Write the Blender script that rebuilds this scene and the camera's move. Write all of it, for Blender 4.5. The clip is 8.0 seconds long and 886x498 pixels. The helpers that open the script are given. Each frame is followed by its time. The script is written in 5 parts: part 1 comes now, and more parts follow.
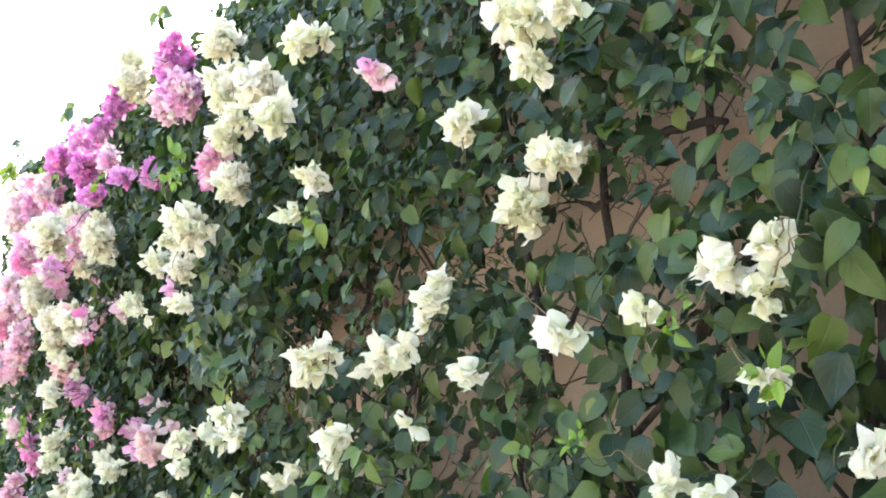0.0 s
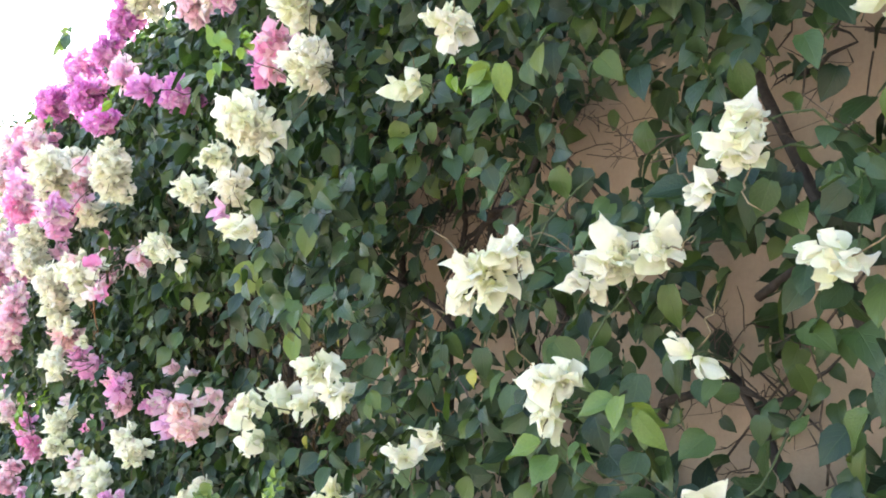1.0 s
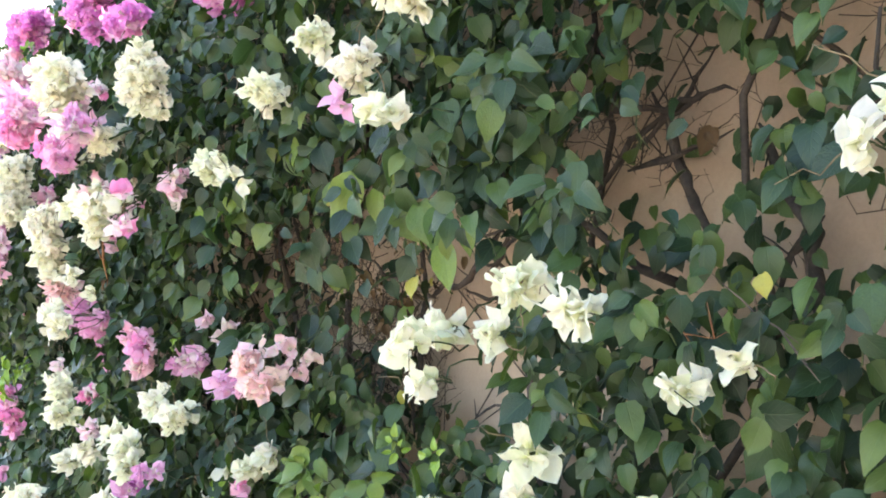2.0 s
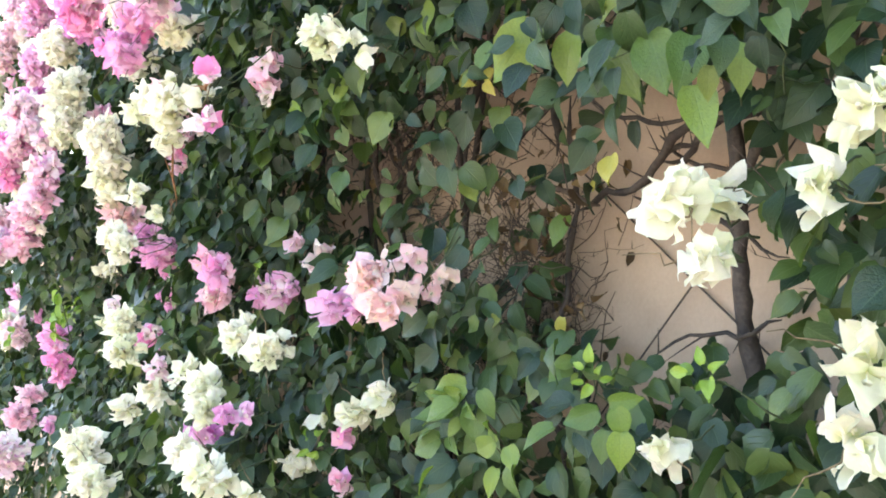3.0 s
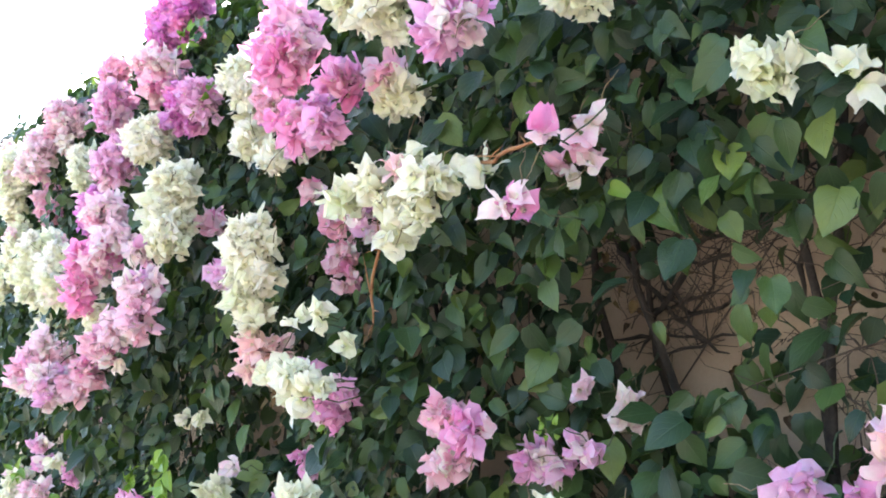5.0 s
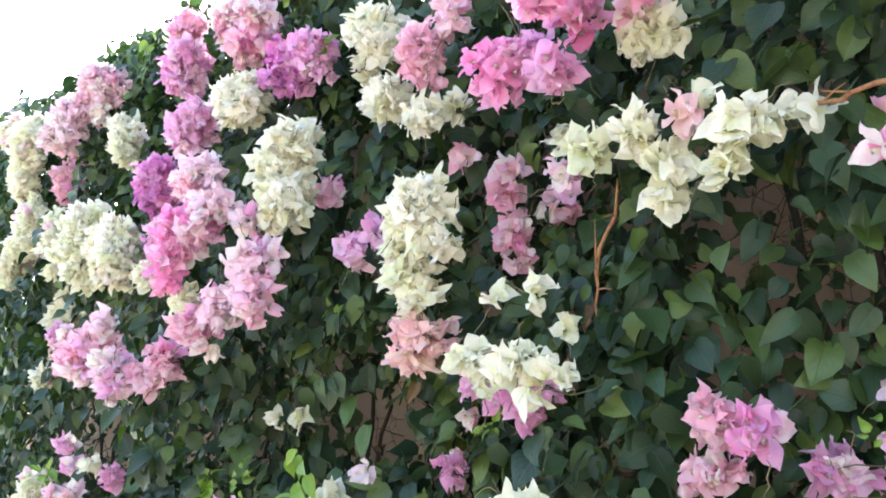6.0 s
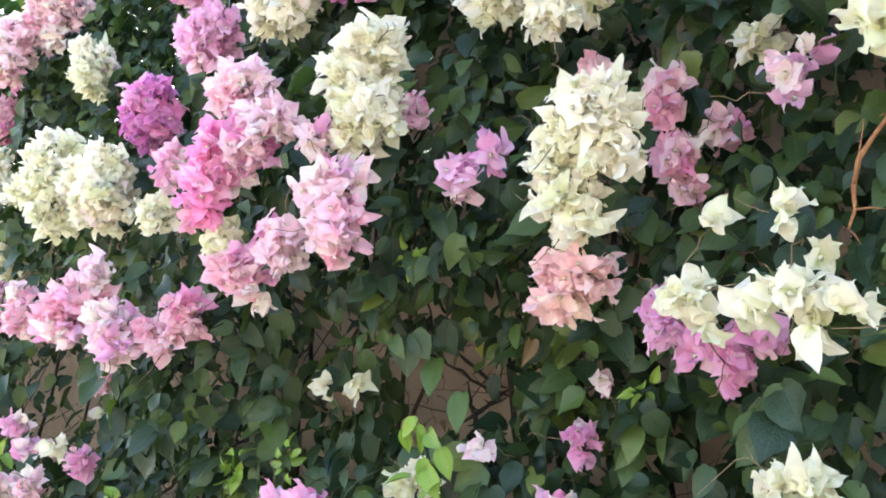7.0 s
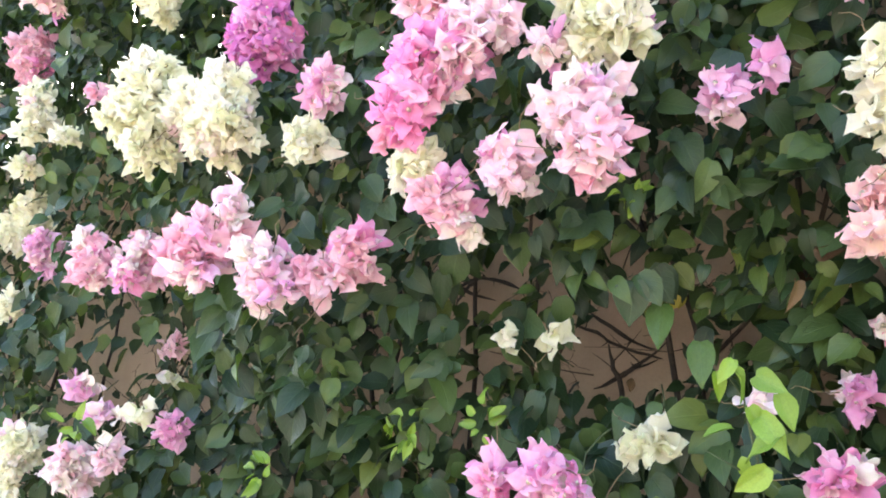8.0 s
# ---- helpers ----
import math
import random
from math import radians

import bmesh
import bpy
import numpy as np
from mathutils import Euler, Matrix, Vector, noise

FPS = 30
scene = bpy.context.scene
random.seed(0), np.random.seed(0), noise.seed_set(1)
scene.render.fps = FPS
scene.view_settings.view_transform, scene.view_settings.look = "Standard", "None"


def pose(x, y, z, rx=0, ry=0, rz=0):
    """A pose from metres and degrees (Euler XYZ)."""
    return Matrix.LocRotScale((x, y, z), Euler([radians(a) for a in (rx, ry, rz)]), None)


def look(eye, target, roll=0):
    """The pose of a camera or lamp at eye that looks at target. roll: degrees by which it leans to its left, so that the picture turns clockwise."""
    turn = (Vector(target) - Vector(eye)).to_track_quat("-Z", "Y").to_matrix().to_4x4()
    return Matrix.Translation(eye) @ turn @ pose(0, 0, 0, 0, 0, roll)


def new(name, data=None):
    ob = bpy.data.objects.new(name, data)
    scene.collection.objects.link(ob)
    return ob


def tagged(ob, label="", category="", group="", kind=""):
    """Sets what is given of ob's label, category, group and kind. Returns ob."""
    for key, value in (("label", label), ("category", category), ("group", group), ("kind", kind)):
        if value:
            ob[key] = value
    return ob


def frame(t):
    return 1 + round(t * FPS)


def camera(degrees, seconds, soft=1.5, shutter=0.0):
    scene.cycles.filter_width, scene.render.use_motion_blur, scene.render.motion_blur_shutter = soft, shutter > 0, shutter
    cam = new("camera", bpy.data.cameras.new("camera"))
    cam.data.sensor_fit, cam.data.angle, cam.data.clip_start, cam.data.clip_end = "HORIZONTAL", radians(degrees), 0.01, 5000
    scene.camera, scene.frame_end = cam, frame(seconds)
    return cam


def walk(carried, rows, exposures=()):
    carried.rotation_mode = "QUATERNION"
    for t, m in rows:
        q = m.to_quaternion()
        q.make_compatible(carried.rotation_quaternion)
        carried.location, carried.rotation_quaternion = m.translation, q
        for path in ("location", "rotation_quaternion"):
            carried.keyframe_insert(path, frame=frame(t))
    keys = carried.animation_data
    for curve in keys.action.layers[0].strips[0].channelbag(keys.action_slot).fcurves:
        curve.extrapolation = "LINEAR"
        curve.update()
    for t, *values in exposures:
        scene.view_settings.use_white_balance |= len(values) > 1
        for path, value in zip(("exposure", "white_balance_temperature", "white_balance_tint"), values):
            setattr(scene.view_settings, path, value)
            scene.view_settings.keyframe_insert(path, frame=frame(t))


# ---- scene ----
cam = camera(56.0, 8.0, soft=1.85)
# seconds, place in metres, then yaw to the left, pitch up and roll in degrees
PATH = [
    (0.0, -0.868, -0.000, 1.500, -29.54, 13.03, -0.01),
    (0.5, -0.896, 0.254, 1.477, -29.30, 12.13, -0.70),
    (1.0, -0.875, 0.518, 1.470, -30.67, 11.86, -1.15),
    (1.5, -0.926, 0.751, 1.435, -32.82, 11.50, -1.60),
    (2.0, -0.998, 0.967, 1.427, -34.99, 10.44, -2.02),
    (2.2, -1.001, 1.050, 1.411, -35.24, 10.08, -1.99),
    (3.3, -0.976, 1.464, 1.348, -32.16, 9.14, 0.12),
    (3.5, -1.006, 1.539, 1.349, -32.01, 8.99, 0.18),
    (4.0, -1.099, 1.732, 1.387, -33.06, 11.23, 0.35),
    (4.2, -1.123, 1.794, 1.406, -33.85, 12.69, 0.34),
    (5.3, -1.198, 2.177, 1.454, -36.79, 19.82, -0.66),
    (5.5, -1.233, 2.262, 1.456, -37.14, 19.90, -0.11),
    (6.0, -1.338, 2.468, 1.451, -39.71, 20.00, 0.43),
    (6.5, -1.368, 2.685, 1.438, -43.47, 19.62, -0.14),
    (7.0, -1.399, 2.917, 1.452, -47.59, 19.57, -0.65),
    (7.5, -1.468, 3.154, 1.431, -50.91, 19.07, -0.66),
    (8.0, -1.528, 3.355, 1.433, -52.56, 18.83, -0.94),
]
walk(cam, [(t, pose(x, y, z, 90 + pitch, 0, yaw) @ pose(0, 0, 0, 0, 0, roll)) for t, x, y, z, yaw, pitch, roll in PATH], exposures=[(0.0, 2.87, 6800, 9), (2.0, 3.02, 6800, 9), (3.5, 3.2, 6700, 9), (4.2, 3.13, 6500, 8), (5.3, 2.68, 6250, 7), (6.5, 2.72, 6350, 8), (7.3, 2.85, 6600, 9), (8.0, 3.02, 6750, 10)])

# ---------------------------------------------------------------- light
SUN_AZ, SUN_EL = 26.0, 44.0          # degrees: azimuth from +y towards +x, elevation
world = bpy.data.worlds.new("hazy_sky")
scene.world = world
world.use_nodes = True
wn = world.node_tree.nodes
wl = world.node_tree.links
sky = wn.new("ShaderNodeTexSky")
sky.sky_type = "NISHITA"
sky.sun_disc = False
sky.sun_elevation = radians(SUN_EL)
sky.sun_rotation = radians(SUN_AZ)
sky.air_density, sky.dust_density, sky.ozone_density = 1.0, 1.8, 1.0
wl.new(sky.outputs[0], wn["Background"].inputs[0])
wn["Background"].inputs[1].default_value = 0.15
sun = new("sun", bpy.data.lights.new("sun", "SUN"))
sun.data.energy, sun.data.angle, sun.data.color = 3.0, radians(1.5), (1.0, 0.94, 0.84)
az, el = radians(SUN_AZ), radians(SUN_EL)
sun.matrix_world = look((math.sin(az) * math.cos(el) * 30, math.cos(az) * math.cos(el) * 30, math.sin(el) * 30), (0, 0, 0))


# ---------------------------------------------------------------- materials
def material(name):
    m = bpy.data.materials.new(name)
    m.use_nodes = True
    return m, m.node_tree.nodes, m.node_tree.links, m.node_tree.nodes["Principled BSDF"]


def ramp(nodes, links, fac, stops):
    r = nodes.new("ShaderNodeValToRGB")
    while len(r.color_ramp.elements) < len(stops):
        r.color_ramp.elements.new(0.5)
    for e, (at, col) in zip(r.color_ramp.elements, stops):
        e.position, e.color = at, (*col, 1)
    links.new(fac, r.inputs[0])
    return r.outputs[0]


def noise_tex(nodes, links, coords, scale, detail=4.0, rough=0.55):
    n = nodes.new("ShaderNodeTexNoise")
    n.inputs["Scale"].default_value, n.inputs["Detail"].default_value, n.inputs["Roughness"].default_value = scale, detail, rough
    links.new(coords, n.inputs["Vector"])
    return n.outputs["Fac"]


def blend(nodes, links, kind, fac, a, b):
    n = nodes.new("ShaderNodeMix")
    n.data_type, n.blend_type = "RGBA", kind
    for socket, value in ((n.inputs[0], fac), (n.inputs[6], a), (n.inputs[7], b)):
        if isinstance(value, bpy.types.NodeSocket):
            links.new(value, socket)
        elif isinstance(value, tuple):
            socket.default_value = (*value, 1)
        else:
            socket.default_value = value
    return n.outputs[2]


def relief(nodes, links, height, strength, distance, shader):
    b = nodes.new("ShaderNodeBump")
    b.inputs["Strength"].default_value, b.inputs["Distance"].default_value = strength, distance
    links.new(height, b.inputs["Height"])
    links.new(b.outputs[0], shader.inputs["Normal"])


def coords(nodes, which):
    return nodes.new("ShaderNodeTexCoord").outputs[which]


def sheer(nodes, links, shader, colour, amount):
    """Lets light through a thin leaf or bract."""
    t = nodes.new("ShaderNodeBsdfTranslucent")
    links.new(colour, t.inputs["Color"])
    mix = nodes.new("ShaderNodeMixShader")
    mix.inputs[0].default_value = amount
    links.new(shader.outputs[0], mix.inputs[1])
    links.new(t.outputs[0], mix.inputs[2])
    links.new(mix.outputs[0], nodes["Material Output"].inputs["Surface"])


def leaf_material(name, stops, joined, gloss=0.38):
    """Heart-shaped leaf: a colour for each leaf, pale midrib and side veins along its own UV."""
    m, n, l, s = material(name)
    rnd = n.new("ShaderNodeNewGeometry").outputs["Random Per Island"] if joined else n.new("ShaderNodeObjectInfo").outputs["Random"]
    base = ramp(n, l, rnd, stops)
    uv = n.new("ShaderNodeSeparateXYZ")
    l.new(coords(n, "UV"), uv.inputs[0])

    def maths(op, a, b=0.0, c=0.0):
        k = n.new("ShaderNodeMath")
        k.operation = op
        for socket, value in zip(k.inputs, (a, b, c)):
            if isinstance(value, bpy.types.NodeSocket):
                l.new(value, socket)
            else:
                socket.default_value = value
        return k.outputs[0]

    across = maths("ABSOLUTE", maths("SUBTRACT", uv.outputs[0], 0.5))
    side = maths("PINGPONG", maths("MULTIPLY_ADD", across, -0.9, uv.outputs[1]), 0.085)
    vein = maths("MAXIMUM", maths("SUBTRACT", 1.0, maths("MULTIPLY", across, 28.0)), maths("MULTIPLY", maths("SUBTRACT", 1.0, maths("MULTIPLY", side, 60.0)), 0.55))
    vein = maths("MAXIMUM", vein, 0.0)
    grain = noise_tex(n, l, coords(n, "Object"), 90.0)
    blotch = noise_tex(n, l, coords(n, "Object"), 22.0, 2.0)
    col = blend(n, l, "MULTIPLY", 0.55, base, ramp(n, l, blotch, [(0.3, (0.62, 0.66, 0.6)), (0.7, (1.0, 1.0, 0.97))]))
    col = blend(n, l, "MULTIPLY", 0.3, col, ramp(n, l, grain, [(0.35, (0.7, 0.72, 0.66)), (0.65, (1, 1, 1))]))
    col = blend(n, l, "MIX", maths("MULTIPLY", vein, 0.1), col, (0.2, 0.28, 0.13))
    # yellowed and browned spots
    spot = noise_tex(n, l, coords(n, "Generated"), 5.0, 3.0, 0.7)
    col = blend(n, l, "MIX", ramp(n, l, spot, [(0.71, (0.0, 0.0, 0.0)), (0.79, (0.7, 0.7, 0.7))]), col, (0.17, 0.14, 0.04))
    l.new(col, s.inputs["Base Color"])
    l.new(ramp(n, l, blotch, [(0.3, (gloss - 0.1,) * 3), (0.7, (gloss + 0.12,) * 3)]), s.inputs["Roughness"])
    s.inputs["Specular IOR Level"].default_value = 0.4
    bump_up = n.new("ShaderNodeMath")
    bump_up.operation = "MULTIPLY_ADD"
    l.new(blotch, bump_up.inputs[0])
    bump_up.inputs[1].default_value = -2.2
    l.new(vein, bump_up.inputs[2])
    relief(n, l, bump_up.outputs[0], 0.32, -0.0018, s)
    sheer(n, l, s, blend(n, l, "MULTIPLY", 1.0, col, (1.0, 1.2, 0.5)), 0.27)
    return m


GREENS = [(0.0, (0.014, 0.033, 0.0155)), (0.4, (0.034, 0.064, 0.025)), (0.76, (0.06, 0.1, 0.03)), (0.95, (0.094, 0.142, 0.034)), (1.0, (0.15, 0.182, 0.04))]
LIMES = [(0.0, (0.14, 0.23, 0.035)), (0.5, (0.21, 0.32, 0.045)), (1.0, (0.29, 0.4, 0.06))]
FRESH = [(0.0, (0.075, 0.13, 0.03)), (0.6, (0.115, 0.175, 0.034)), (1.0, (0.18, 0.24, 0.04))]
leaf_green = leaf_material("leaf_green", GREENS, False)
leaf_mass = leaf_material("leaf_mass", GREENS, True)
leaf_lime = leaf_material("leaf_lime", LIMES, False)
leaf_fresh = leaf_material("leaf_fresh", FRESH, False)
leaf_yellow = leaf_material("leaf_yellow", [(0.0, (0.34, 0.33, 0.06)), (1.0, (0.5, 0.41, 0.08))], False)
leaf_dead = leaf_material("leaf_dead", [(0.0, (0.075, 0.042, 0.024)), (0.6, (0.16, 0.092, 0.048)), (1.0, (0.31, 0.2, 0.1))], False, 0.75)


def bract_material(name, stops, heart, amount=0.5):
    """Papery bract: a tint for each flower, paler and greener towards the stalk, with fine veins."""
    m, n, l, s = material(name)
    pick = n.new("ShaderNodeMath")
    pick.operation = "MULTIPLY_ADD"
    patch = noise_tex(n, l, coords(n, "Object"), 45.0, 2.0)
    l.new(patch, pick.inputs[0])
    pick.inputs[1].default_value = 1.5
    shift = n.new("ShaderNodeMath")
    shift.operation = "MULTIPLY_ADD"
    l.new(n.new("ShaderNodeObjectInfo").outputs["Random"], shift.inputs[0])
    shift.inputs[1].default_value, shift.inputs[2].default_value = 0.8, -0.65
    l.new(shift.outputs[0], pick.inputs[2])
    base = ramp(n, l, pick.outputs[0], stops)
    far = n.new("ShaderNodeVectorMath")
    far.operation = "LENGTH"
    l.new(coords(n, "Object"), far.inputs[0])
    heartiness = ramp(n, l, far.outputs["Value"], [(0.002, (0.8, 0.8, 0.8)), (0.015, (0.0, 0.0, 0.0))])
    col = blend(n, l, "MIX", heartiness, base, heart)
    streak = noise_tex(n, l, coords(n, "Object"), 150.0, 3.0)
    col = blend(n, l, "MULTIPLY", 0.2, col, ramp(n, l, streak, [(0.36, (0.72, 0.72, 0.7)), (0.6, (1, 1, 1))]))
    l.new(col, s.inputs["Base Color"])
    s.inputs["Roughness"].default_value = 0.62
    s.inputs["Specular IOR Level"].default_value = 0.25
    relief(n, l, streak, 0.7, 0.0015, s)
    sheer(n, l, s, col, amount)
    return m


BRACTS = {
    "white": bract_material("bract_white", [(0.0, (0.8, 0.8, 0.55)), (0.25, (0.87, 0.85, 0.65)), (0.6, (0.91, 0.87, 0.71)), (1.0, (0.92, 0.86, 0.77))], (0.72, 0.76, 0.34), 0.56),
    "blush": bract_material("bract_blush", [(0.0, (0.9, 0.84, 0.74)), (0.3, (0.91, 0.77, 0.76)), (0.65, (0.91, 0.62, 0.71)), (1.0, (0.91, 0.75, 0.78))], (0.87, 0.79, 0.6)),
    "rose": bract_material("bract_rose", [(0.0, (0.86, 0.43, 0.54)), (0.5, (0.9, 0.56, 0.65)), (1.0, (0.91, 0.72, 0.74))], (0.87, 0.7, 0.58)),
    "peach": bract_material("bract_peach", [(0.0, (0.93, 0.74, 0.62)), (0.4, (0.93, 0.67, 0.65)), (0.75, (0.92, 0.6, 0.63)), (1.0, (0.93, 0.76, 0.7))], (0.9, 0.78, 0.52)),
    "pink": bract_material("bract_pink", [(0.0, (0.86, 0.3, 0.55)), (0.5, (0.9, 0.42, 0.65)), (1.0, (0.9, 0.6, 0.74))], (0.88, 0.66, 0.68)),
    "orchid": bract_material("bract_orchid", [(0.0, (0.8, 0.36, 0.59)), (0.5, (0.85, 0.49, 0.69)), (1.0, (0.88, 0.62, 0.75))], (0.83, 0.66, 0.72)),
    "magenta": bract_material("bract_magenta", [(0.0, (0.68, 0.19, 0.52)), (0.5, (0.76, 0.3, 0.62)), (1.0, (0.82, 0.44, 0.71))], (0.78, 0.48, 0.62)),
}


def bark_material(name, dark, light, scale):
    m, n, l, s = material(name)
    o = coords(n, "Object")
    coarse, fine = noise_tex(n, l, o, scale, 5.0), noise_tex(n, l, o, scale * 6, 4.0)
    col = ramp(n, l, coarse, [(0.3, dark), (0.7, light)])
    col = blend(n, l, "MULTIPLY", 0.6, col, ramp(n, l, fine, [(0.35, (0.5, 0.48, 0.46)), (0.65, (1, 1, 1))]))
    l.new(col, s.inputs["Base Color"])
    s.inputs["Roughness"].default_value = 0.85
    relief(n, l, fine, 0.8, 0.003, s)
    return m


bark = bark_material("old_bark", (0.024, 0.018, 0.015), (0.09, 0.066, 0.052), 30.0)
twig_bark = bark_material("dry_twig_bark", (0.05, 0.034, 0.026), (0.165, 0.115, 0.083), 60.0)
shoot_bark = bark_material("reddish_shoot_bark", (0.2, 0.07, 0.03), (0.4, 0.2, 0.08), 50.0)
stalk_bark = bark_material("dry_stalk_bark", (0.1, 0.07, 0.035), (0.26, 0.19, 0.1), 50.0)
green_bark = bark_material("green_shoot_bark", (0.035, 0.05, 0.018), (0.085, 0.105, 0.036), 50.0)

floret_cream, fn, fl, fs = material("floret_cream")
fcol = ramp(fn, fl, noise_tex(fn, fl, coords(fn, "Object"), 300.0), [(0.3, (0.7, 0.64, 0.4)), (0.7, (0.9, 0.87, 0.74))])
fl.new(fcol, fs.inputs["Base Color"])
fs.inputs["Roughness"].default_value = 0.6

stucco, n_, l_, s_ = material("beige_stucco")
o_ = coords(n_, "Object")
big, mid, fine = noise_tex(n_, l_, o_, 1.3, 5.0), noise_tex(n_, l_, o_, 9.0, 6.0), noise_tex(n_, l_, o_, 140.0, 5.0, 0.7)
col_ = ramp(n_, l_, big, [(0.3, (0.48, 0.345, 0.245)), (0.7, (0.57, 0.415, 0.298))])
col_ = blend(n_, l_, "MULTIPLY", 0.45, col_, ramp(n_, l_, mid, [(0.3, (0.74, 0.7, 0.66)), (0.62, (1, 1, 1))]))
col_ = blend(n_, l_, "MULTIPLY", 0.25, col_, ramp(n_, l_, fine, [(0.35, (0.7, 0.7, 0.7)), (0.6, (1, 1, 1))]))
l_.new(col_, s_.inputs["Base Color"])
s_.inputs["Roughness"].default_value = 0.9
relief(n_, l_, fine, 0.5, 0.004, s_)

paving, n_, l_, s_ = material("sandy_ground")
o_ = coords(n_, "Object")
big, fine = noise_tex(n_, l_, o_, 0.6, 6.0), noise_tex(n_, l_, o_, 60.0, 6.0, 0.7)
col_ = ramp(n_, l_, big, [(0.3, (0.4, 0.34, 0.27)), (0.7, (0.52, 0.46, 0.37))])
col_ = blend(n_, l_, "MULTIPLY", 0.5, col_, ramp(n_, l_, fine, [(0.3, (0.6, 0.58, 0.55)), (0.7, (1, 1, 1))]))
l_.new(col_, s_.inputs["Base Color"])
s_.inputs["Roughness"].default_value = 0.95
relief(n_, l_, fine, 0.6, 0.01, s_)

wire_steel, n_, l_, s_ = material("rusty_wire")
col_ = ramp(n_, l_, noise_tex(n_, l_, coords(n_, "Object"), 80.0), [(0.35, (0.06, 0.05, 0.045)), (0.7, (0.16, 0.11, 0.08))])
l_.new(col_, s_.inputs["Base Color"])
s_.inputs["Roughness"].default_value, s_.inputs["Metallic"].default_value = 0.6, 0.5


# ---------------------------------------------------------------- mesh helpers
def smooth(a, b, x):
    t = min(1.0, max(0.0, (x - a) / (b - a)))
    return t * t * (3 - 2 * t)


def mesh_of(name, verts, faces, mats, uvs=None, index=None, smooth=True):
    me = bpy.data.meshes.new(name)
    me.from_pydata(verts, [], faces)
    for m in mats:
        me.materials.append(m)
    if uvs is not None:
        layer = me.uv_layers.new(name="UVMap")
        corner = np.empty(len(me.loops), dtype=np.int32)
        me.loops.foreach_get("vertex_index", corner)
        layer.data.foreach_set("uv", np.asarray(uvs, dtype=np.float32)[corner].ravel())
    if index is not None:
        me.polygons.foreach_set("material_index", np.asarray(index, dtype=np.int32))
    if smooth:
        me.polygons.foreach_set("use_smooth", np.ones(len(me.polygons), dtype=bool))
    me.update()
    return me


def child(name, me, parent, m=None, label=""):
    ob = new(name, me)
    ob.parent = parent
    if m is not None:
        ob.matrix_basis = m
    return tagged(ob, label)


def tube(points, radii, sides=7):
    """Verts and faces of a round, tapering rod through points."""
    pts = [Vector(p) for p in points]
    verts, faces = [], []
    for i, p in enumerate(pts):
        ahead = (pts[min(i + 1, len(pts) - 1)] - pts[max(i - 1, 0)]).normalized()
        a = ahead.cross(Vector((0.31, 0.2, 0.93))).normalized()
        b = ahead.cross(a)
        for k in range(sides):
            q = 2 * math.pi * k / sides
            verts.append(p + radii[i] * (math.cos(q) * a + math.sin(q) * b))
    for i in range(len(pts) - 1):
        for k in range(sides):
            k2 = (k + 1) % sides
            faces.append((i * sides + k, i * sides + k2, (i + 1) * sides + k2, (i + 1) * sides + k))
    faces.append(tuple(range(sides - 1, -1, -1)))
    faces.append(tuple((len(pts) - 1) * sides + k for k in range(sides)))
    return [tuple(v) for v in verts], faces


def joined(pieces):
    verts, faces = [], []
    for v, f in pieces:
        k = len(verts)
        verts += v
        faces += [tuple(i + k for i in q) for q in f]
    return verts, faces


def wander(start, end, steps, sway, rng):
    """A crooked line from start to end."""
    a, b = Vector(start), Vector(end)
    drift, out = Vector((0, 0, 0)), []
    for i in range(steps + 1):
        t = i / steps
        out.append(a.lerp(b, t) + drift * math.sin(math.pi * t) ** 0.5 if 0 < i < steps else (a if i == 0 else b))
        drift += Vector((rng.gauss(0, sway * 0.35), rng.gauss(0, sway), rng.gauss(0, sway)))
    return out


STEPS = {8: (0, 0.05, 0.15, 0.3, 0.48, 0.66, 0.82, 0.93, 1), 6: (0, 0.07, 0.22, 0.45, 0.7, 0.9, 1)}


def blade(length, width, fold, curl, twist, rows=6, heart=0.75, ruffle=0.0, columns=(-1, -0.5, 0, 0.5, 1), drop=0.0):
    """A leaf or bract from the origin along +y, face up +z: verts, faces, uvs."""
    verts, uvs, faces = [], [], []
    wide = len(columns)
    for r, t in enumerate(STEPS[rows]):
        half = width * 0.5 * math.sin(math.pi * t ** heart) ** 0.8 * (1 - drop * smooth(0.55, 1.0, t)) if 0 < r < rows else 0.0008
        lift = -curl * t * t * length
        turn = twist * t
        for k, s in enumerate(columns):
            x = s * half
            z = fold * abs(x) * (1.0 if abs(s) > 0.7 else 0.85) + lift + ruffle * length * abs(s) ** 1.5 * math.sin(8 * t + 2.2 * s + 40 * ruffle)
            back = 0.09 * length * abs(s) * (1 - t) ** 4 if r else 0
            verts.append((x * math.cos(turn) - z * math.sin(turn) * 0.3, t * length * (1 - 0.12 * curl) - back, z + x * math.sin(turn)))
            uvs.append((0.5 + 0.5 * s, t))
    for r in range(rows):
        for k in range(wide - 1):
            a = r * wide + k
            faces.append((a, a + 1, a + wide + 1, a + wide))
    return verts, faces, uvs


